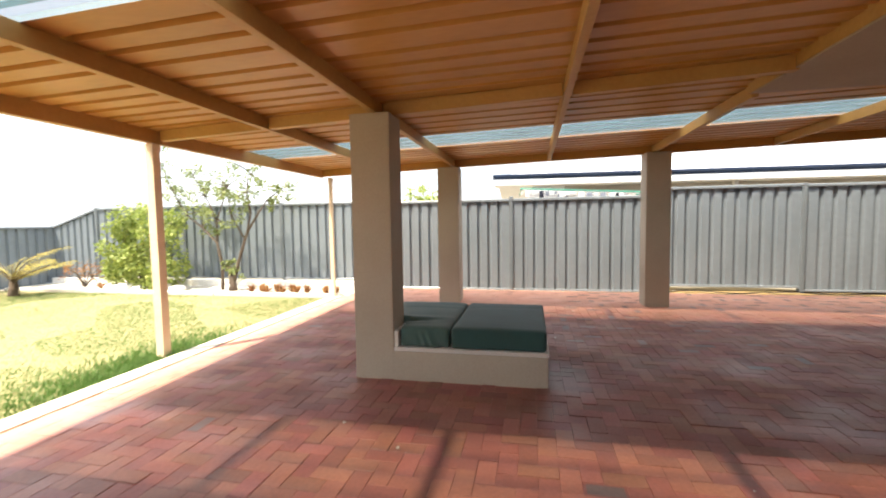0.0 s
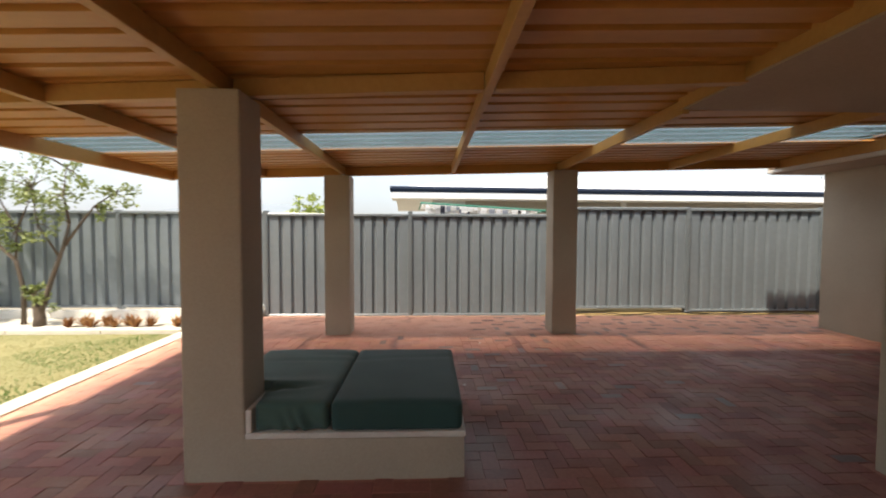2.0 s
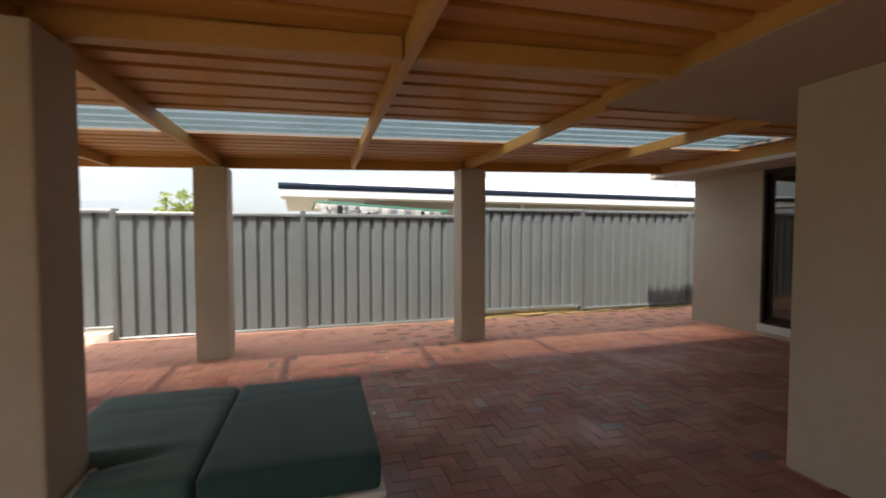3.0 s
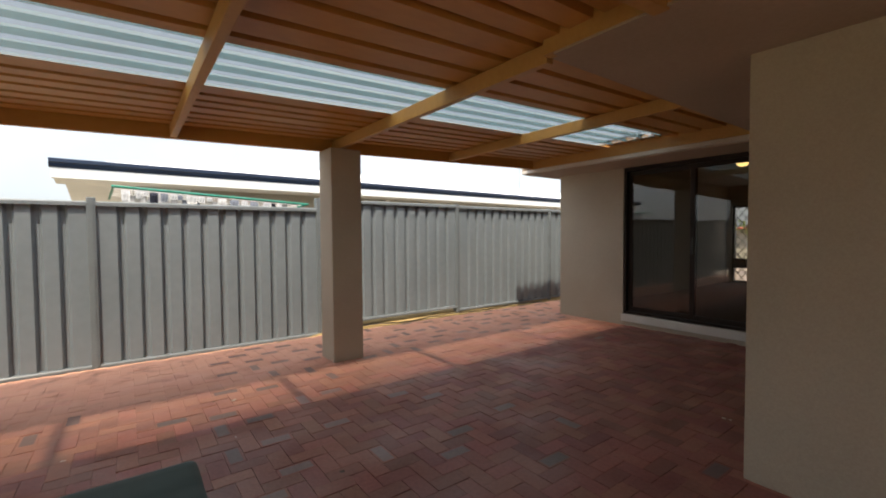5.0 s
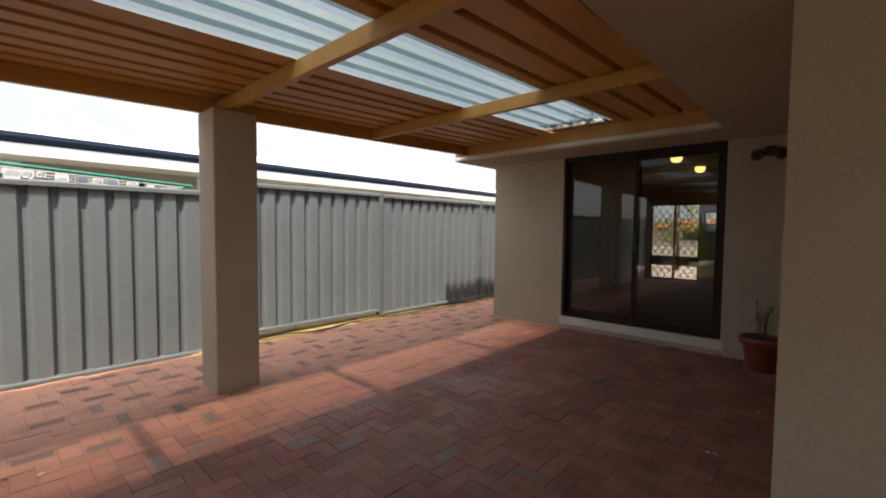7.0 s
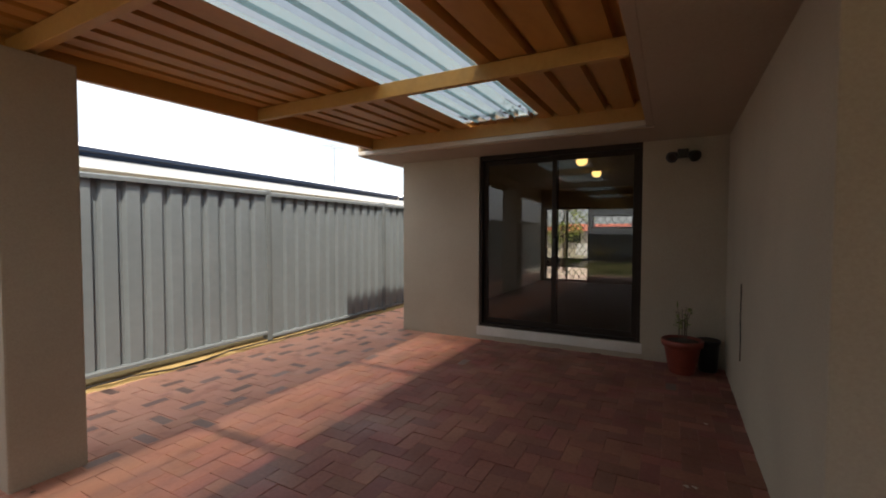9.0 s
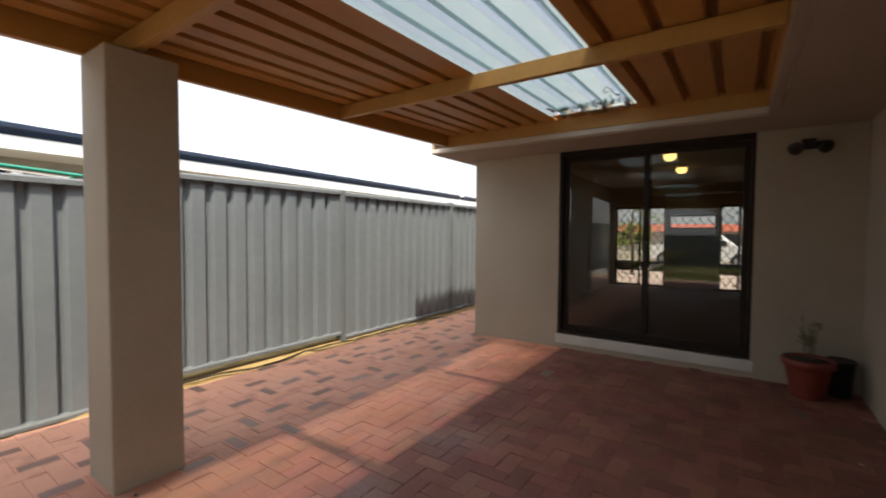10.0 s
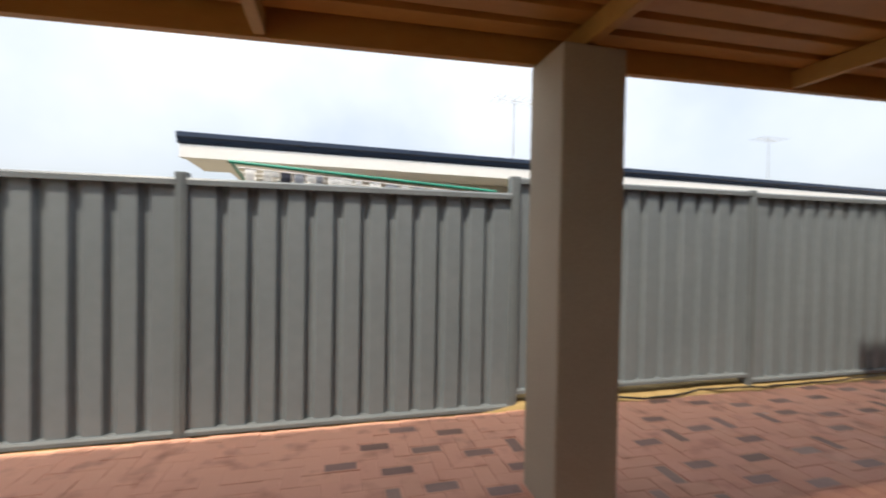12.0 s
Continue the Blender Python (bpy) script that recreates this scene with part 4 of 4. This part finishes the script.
def blades(n, xs, ys, h, w, keep=None):
    x, y = rs.uniform(*xs, n), rs.uniform(*ys, n)
    if keep is not None:
        ok = keep(x, y)
        x, y = x[ok], y[ok]
    n = len(x)
    a, hh = rs.uniform(0, 6.283, n), h * rs.uniform(0.5, 1.3, n)
    dx, dy = np.cos(a) * w, np.sin(a) * w
    lx, ly = rs.normal(0, 0.4, n) * hh, rs.normal(0, 0.4, n) * hh
    z = np.full(n, -0.032)
    v = np.stack([np.stack([x - dx, y - dy, z], 1), np.stack([x + dx, y + dy, z], 1), np.stack([x + lx, y + ly, z + hh], 1)], 1).reshape(-1, 3)
    return v, np.arange(3 * n).reshape(-1, 3)


def grass(name, data, material, label):
    v, f = data
    me = bpy.data.meshes.new(name)
    me.from_pydata(v.tolist(), [], f.tolist())
    me.materials.append(material)
    tagged(new(name, me), label, "grass", kind="stuff")


grass("grass", blades(90000, (-10.2, -2.79), (0.5, 7.85), 0.013, 0.005), M_GRASS, "short straw-coloured lawn grass")
grass("grass_tufts", blades(90000, (-10.2, -2.79), (0.5, 7.85), 0.02, 0.005, lambda x, y: np.sin(x * 1.7 + np.sin(y * 2.1)) * np.sin(y * 1.3 + 0.6 * x) > 0.06), M_GRASS_GREEN, "greener patches of lawn grass")
grass("grass_edge", blades(60000, (-4.2, -2.77), (1.2, 6.4), 0.055, 0.006, lambda x, y: rs.uniform(0, 1, len(x)) < np.exp(-((x + 2.8) / 0.4) ** 2 - ((y - 4.3) / 0.85) ** 2)), M_GRASS_GREEN, "long green grass round the foot of the post")


# ---- beyond the fence ----
nb = thing("neighbour_house", (0.0, 10.33, 0, 0, 0, math.degrees(math.atan2(0.62, 10.64))), "neighbouring house with pale walls, dark blue gutter and pale metal roof", "house")
L = 24.0
part("wall", boxed(0.75, L, 0.62, 0.85, -0.1, 2.04), M_NWALL, nb)
part("corner_pier", boxed(0.745, 1.45, 0.6, 0.855, -0.1, 2.038), M_WHITE, nb, "white painted corner wall")
part("soffit", boxed(-0.09, L, 0.03, 0.86, 2.042, 2.06), M_WHITE, nb)
part("fascia", boxed(-0.1, L, -0.088, 0.028, 2.03, 2.15), M_WHITE, nb, "white fascia board")


def gutter(x0, x1):
    bm = bmesh.new()
    prof = [(-0.004, 2.155), (-0.06, 2.158), (-0.092, 2.175), (-0.1, 2.20), (-0.118, 2.215), (-0.118, 2.255), (-0.1, 2.262), (-0.095, 2.22), (-0.004, 2.22)]
    r = [[bm.verts.new((x, a, b)) for a, b in prof] for x in (x0, x1)]
    for i in range(len(prof) - 1):
        bm.faces.new((r[0][i], r[0][i + 1], r[1][i + 1], r[1][i]))
    bm.faces.new(r[0])
    bm.faces.new(r[1][::-1])
    return bm


part("gutter", gutter(-0.12, 10.55), M_GUTTER, nb, "dark blue metal gutter")
part("gutter", gutter(10.75, L), M_GUTTER, nb, "dark blue metal gutter")
bm = bmesh.new()
v = [bm.verts.new(p) for p in ((-0.05, -0.06, 2.24), (L, -0.06, 2.24), (L, 5, 3.2), (4.5, 5, 3.2), (-0.05, 10, 2.24), (L, 10, 2.24))]
bm.faces.new((v[0], v[1], v[2], v[3]))
bm.faces.new((v[0], v[3], v[4]))
bm.faces.new((v[4], v[3], v[2], v[5]))
part("roof", bm, M_ROOF_PALE, nb, "pale sheet-metal hip roof")
for x0 in (6.6, 12.5):
    w = part("window", boxed(x0, x0 + 1.8, 0.6, 0.618, 0.9, 1.9), M_FRAME, nb)
    part("pane", boxed(x0 + 0.05, x0 + 1.75, 0.592, 0.598, 0.95, 1.85), M_BLACK, w, "dark window glass")
part("downpipe", boxed(4.9, 4.99, 0.5, 0.6, -0.1, 2.038, bevel=0.01), M_WHITE, nb)
for ax, ay, az in ((5.2, 3.8, 4.4), (14.4, 5.0, 4.65)):
    ant = part("antenna", tube(bmesh.new(), [(ax, ay, 2.9), (ax, ay, az)], [0.014, 0.011], 6), M_STEEL, nb)
    bm = tube(bmesh.new(), [(ax - 0.5, ay, az - 0.05), (ax + 0.5, ay + 0.1, az - 0.05)], [0.012, 0.012], 5)
    for k in range(7):
        tube(bm, [(ax - 0.45 + k * 0.15, ay - 0.28, az - 0.05), (ax - 0.45 + k * 0.15, ay + 0.3, az - 0.05)], [0.006, 0.006], 4)
    part("antenna_array", bm, M_STEEL, ant)

line = thing("clothesline", (0.48, 9.5, 0, 0, 0, 3.5), "green folding clothesline hung with washing behind the fence", "clothesline")
def sag(x, y):
    """Height of the tilted line above the ground."""
    return 1.892 - 0.052 * x - 0.06 * y


part("front_bar", tube(bmesh.new(), [(0, 0, sag(0, 0)), (2.28, 0, sag(2.28, 0))], [0.014, 0.014], 8), M_GREENWIRE, line)
for x in (0.02, 2.26):
    part("arm", tube(bmesh.new(), [(x, 0, sag(x, 0)), (x, 1.1, sag(x, 1.1))], [0.014, 0.014], 8), M_GREENWIRE, line)
for k in range(5):
    y = 0.18 + 0.2 * k
    part("cord", tube(bmesh.new(), [(0.02, y, sag(0.02, y)), (2.26, y, sag(2.26, y))], [0.004, 0.004], 5), M_WHITE, line)
CLOTHS = [((0.75, 0.76, 0.78), "white"), ((0.03, 0.035, 0.06), "navy"), ((0.3, 0.33, 0.4), "grey-blue"), ((0.5, 0.04, 0.05), "red"), ((0.02, 0.02, 0.022), "black"), ((0.2, 0.35, 0.5), "light blue"), ((0.6, 0.58, 0.55), "cream"), ((0.35, 0.12, 0.2), "plum")]
CM = [mat("washing_" + nm.replace("-", "_").replace(" ", "_"), tuple(c * 0.85 for c in col), col, 0.9, scale=6, fine=90, bump=0.3) for col, nm in CLOTHS]
rng = random.Random(44)
for row in range(2):
    x = 0.1 + 0.07 * row
    while x < 2.1:
        w = rng.uniform(0.05, 0.12)
        i = rng.choice((0, 0, 0, 0, 0, 0, 0, 0, 0, 1, 2, 2, 5, 6, 6, 6, 6)) if x > 0.35 else 0
        drop = rng.uniform(0.05, 0.2)
        bm = bmesh.new()
        n = 8
        y0 = 0.18 + 0.4 * row
        rows = [[bm.verts.new((x + w * k / n, y0 + 0.02 * math.sin(k * 1.9 + d * 5) * d, sag(x, y0) - 0.006 - drop * d)) for k in range(n + 1)] for d in (0, 0.35, 0.7, 1)]
        for a, b in zip(rows, rows[1:]):
            for k in range(n):
                bm.faces.new((a[k], a[k + 1], b[k + 1], b[k]))
        bmesh.ops.solidify(bm, geom=bm.faces[:], thickness=0.004)
        g = new("washing", finish("washing", bm, CM[i], True))
        g.matrix_world = line.matrix_world.copy()
        tagged(g, CLOTHS[i][1] + " piece of washing pegged on the clothesline", "laundry", "washing on the line")
        x += w + rng.uniform(0.0, 0.07)

garden_tree("far_tree", (-4.5, 20, -0.7), [([(0, 0, 0), (0.05, 0, 1.0), (0, 0, 2.0), (0.1, 0, 3.0)], 0.12, 0.03)], [((0, 0, 2.8), 0.7), ((0.8, 0, 2.6), 0.6), ((-0.8, 0, 2.6), 0.6), ((0.1, 0, 3.1), 0.5)], "green treetop showing above the fence", M_LEAF_BUSH, 55, 0.2, 200)


def far_house(x, y, w, h, top, label, roof):
    p = thing("far_house", (x, y, 0), label, "house")
    part("wall", boxed(0, w, 0, 8, -0.1, h), M_NWALL, p)
    bm = bmesh.new()
    v = [bm.verts.new(q) for q in ((-0.5, -0.5, h), (w + 0.5, -0.5, h), (w + 0.5, 8.5, h), (-0.5, 8.5, h), (3.5, 4, top), (w - 3.5, 4, top))]
    for f in ((0, 1, 5, 4), (1, 2, 5), (2, 3, 4, 5), (3, 0, 4), (3, 2, 1, 0)):
        bm.faces.new([v[k] for k in f])
    part("roof", bm, roof, p)
    win = part("window", boxed(w * 0.3, w * 0.3 + 1.8, -0.03, -0.004, 1.0, 2.1), M_FRAME, p)
    part("pane", boxed(w * 0.3 + 0.06, w * 0.3 + 1.74, -0.036, -0.031, 1.06, 2.04), M_BLACK, win)


far_house(-14, 22, 12, 1.95, 2.85, "distant house with a grey roof beyond the fence", M_FENCE)

# street side seen through the room
setting("front_pavement", boxed(12.5, 20, 0, 12, -0.06, 0.03), M_PINKPAVE, "pale pinkish paving in front of the house", "pavement")
garden_tree("street_tree", (16.2, 7.9, 0), [([(0, 0, 0), (0.05, 0, 0.7), (0, 0.05, 1.5), (0.05, 0, 2.2)], 0.07, 0.02)], [((0, 0, 1.6), 0.5), ((0, 0.3, 1.3), 0.4), ((0, -0.3, 1.9), 0.4), ((0, 0, 2.3), 0.4)], "leafy green tree in front of the house", M_LEAF_BUSH, 56, 0.11, 200)
st = thing("street_house", (42, 2, 0), "house with red tiled roof across the street", "house")
part("wall", boxed(0, 8, 0, 16, -0.1, 1.6), M_NWALL, st)
bm = bmesh.new()
v = [bm.verts.new(q) for q in ((-0.5, -0.5, 1.6), (-0.5, 16.5, 1.6), (8.5, 16.5, 1.6), (8.5, -0.5, 1.6), (4, 4, 2.3), (4, 12, 2.3))]
for f in ((0, 1, 5, 4), (1, 2, 5), (2, 3, 4, 5), (3, 0, 4), (0, 3, 2, 1)):
    bm.faces.new([v[k] for k in f])
part("roof", bm, M_ROOF_TILE, st, "red tiled roof")
for y in (3, 10):
    w = part("window", boxed(-0.03, -0.003, y, y + 2, 0.5, 1.4), M_FRAME, st)
    part("pane", boxed(-0.036, -0.031, y + 0.06, y + 1.94, 0.56, 1.34), M_BLACK, w)

car = thing("car", (21.5, 4.2, -0.06), "white parked car in front of the house", "car")
bm = bmesh.new()
prof = [(0, 0.35), (0.05, 0.75), (0.9, 0.88), (1.5, 1.38), (3.0, 1.42), (3.7, 0.95), (4.25, 0.9), (4.35, 0.4)]
r = [[bm.verts.new((x, a, b)) for a, b in prof] for x in (0, 0.12, 1.58, 1.7)]
for v in r[0] + r[3]:
    v.co.z = min(v.co.z, 1.0 + (v.co.z - 1.0) * 0.6)
for a, b in zip(r, r[1:]):
    for k in range(len(prof)):
        bm.faces.new((a[k], a[(k + 1) % len(prof)], b[(k + 1) % len(prof)], b[k]))
bm.faces.new(r[0][::-1])
bm.faces.new(r[3])
part("body", bm, M_WHITECAR, car)
part("window", boxed(-0.008, 0.004, 1.3, 3.2, 0.92, 1.15), M_BLACK, car)
for y in (0.85, 3.45):
    for x in (0.06, 1.64):
        bm = lathe(bmesh.new(), [(0.22, -0.1), (0.31, -0.09), (0.33, -0.06), (0.33, 0.06), (0.31, 0.09), (0.22, 0.1)], 24)
        bmesh.ops.transform(bm, matrix=pose(x, y, 0.34, 0, 90, 0), verts=bm.verts)
        wheel = part("wheel", bm, M_BLACK, car, smooth=True)
        bm = lathe(bmesh.new(), [(0.05, -0.104), (0.2, -0.103), (0.2, 0.103), (0.05, 0.104)], 18)
        bmesh.ops.transform(bm, matrix=pose(x, y, 0.34, 0, 90, 0), verts=bm.verts)
        part("rim", bm, M_STEEL, wheel)


# ---- paving bricks ----
BW = 0.1035
GAP = 0.0018


def brick_mesh(lx, ly):
    """One paver with worn, sloped arrises, its top at z 0."""
    x, y, c = lx / 2 - GAP / 2, ly / 2 - GAP / 2, 0.0016
    vs = [(-x, -y, -0.03), (x, -y, -0.03), (x, y, -0.03), (-x, y, -0.03), (-x, -y, -c), (x, -y, -c), (x, y, -c), (-x, y, -c), (-x + c, -y + c, 0), (x - c, -y + c, 0), (x - c, y - c, 0), (-x + c, y - c, 0)]
    fs = [(8, 9, 10, 11)]
    for b in (0, 4):
        fs += [(b + i, b + (i + 1) % 4, b + 4 + (i + 1) % 4, b + 4 + i) for i in range(4)]
    return vs, fs


def burnt_mesh(lx, ly, rim=0.013):
    """A paver whose dark fired face is worn and sandy round its rim; the dark face comes last."""
    vs, fs = brick_mesh(lx, ly)
    vs = vs + [(a - math.copysign(rim, a), b - math.copysign(rim * 0.8, b), 0.0) for a, b, _ in vs[8:]]
    return vs, fs[1:] + [(8 + i, 8 + (i + 1) % 4, 12 + (i + 1) % 4, 12 + i) for i in range(4)] + [(12, 13, 14, 15)]


def in_paving(x, y):
    if not (-2.53 < x < 17 and -2.45 < y < 8.9) or (x < -2.49 and y > 7.95):
        return False
    if x > 3.24 and y < 4.255:
        return False
    if x > 6.35 and y < 7.95:
        return False
    return not (-0.72 < x < 0.79 and 4.29 < y < 5.28)


SHAPES = {}
for k, d in (("x", (2 * BW, BW)), ("y", (BW, 2 * BW))):
    SHAPES[k, "red"], SHAPES[k, "burnt"] = brick_mesh(*d), burnt_mesh(*d)
BURNT_FACES = len(SHAPES["x", "burnt"][1])
MESHES = {}
for key, (vs, fs) in SHAPES.items():
    me = bpy.data.meshes.new("brick")
    me.from_pydata(vs, [], fs)
    me.materials.append(M_PAVER)
    if key[1] == "burnt":
        me.materials.append(M_BURNT)
        me.polygons[BURNT_FACES - 1].material_index = 1
    MESHES[key] = me
rng = random.Random(7)
BURNT = []
FIELDS = {"red": ([], []), "burnt": ([], [])}
for i in range(-26, 168):
    for j in range(-26, 90):
        d = (i - j) % 4
        if d == 0:
            k, cx, cy = "x", (i + 1) * BW, (j + 0.5) * BW
        elif d == 3:
            k, cx, cy = "y", (i + 0.5) * BW, (j + 1) * BW
        else:
            continue
        if not in_paving(cx, cy):
            continue
        dz, rx, ry, rz = rng.gauss(0, 0.0012), rng.gauss(0, 0.3), rng.gauss(0, 0.3), rng.gauss(0, 0.5)
        # burnt bricks were mixed in along the fence and beside the far pillar, seldom two side by side
        zone = 0.55 if 7.5 + 0.25 * noise.noise((cx * 2, 0, 8)) < cy and 1.25 < cx < 7.5 and noise.noise((cx * 1.1, cy * 1.3, 3)) > -0.2 else 0.24 if 6.2 < cy < 7.6 and 1.0 < cx < 2.6 else 0.05 if 5.0 < cy < 7.6 and -0.5 < cx < 3.4 else 0.008
        tone = "red"
        if rng.random() < zone and all(abs(cx - a) + abs(cy - b) > 0.21 for a, b in BURNT[-120:]):
            tone = "burnt"
            BURNT.append((cx, cy))
        m = pose(cx, cy, dz, rx, ry, rz)
        if 1.55 < cx < 4.2 and 6.0 < cy < 8.9:
            ob = new("brick", MESHES[k, tone])
            ob.parent = floor
            ob.matrix_world = m
        else:
            vs, fs = SHAPES[k, tone]
            all_v, all_f = FIELDS[tone]
            o = len(all_v)
            all_v += [tuple(m @ Vector(v)) for v in vs]
            all_f += [tuple(o + a for a in f) for f in fs]
for tone in FIELDS:
    me = bpy.data.meshes.new("brick_field")
    me.from_pydata(FIELDS[tone][0], [], FIELDS[tone][1])
    me.materials.append(M_PAVER_FAR)
    if tone == "burnt":
        me.materials.append(M_BURNT_FAR)
        for i in range(BURNT_FACES - 1, len(me.polygons), BURNT_FACES):
            me.polygons[i].material_index = 1
    field = new("brick_field", me)
    field.parent = floor
    tagged(field, kind="stuff")
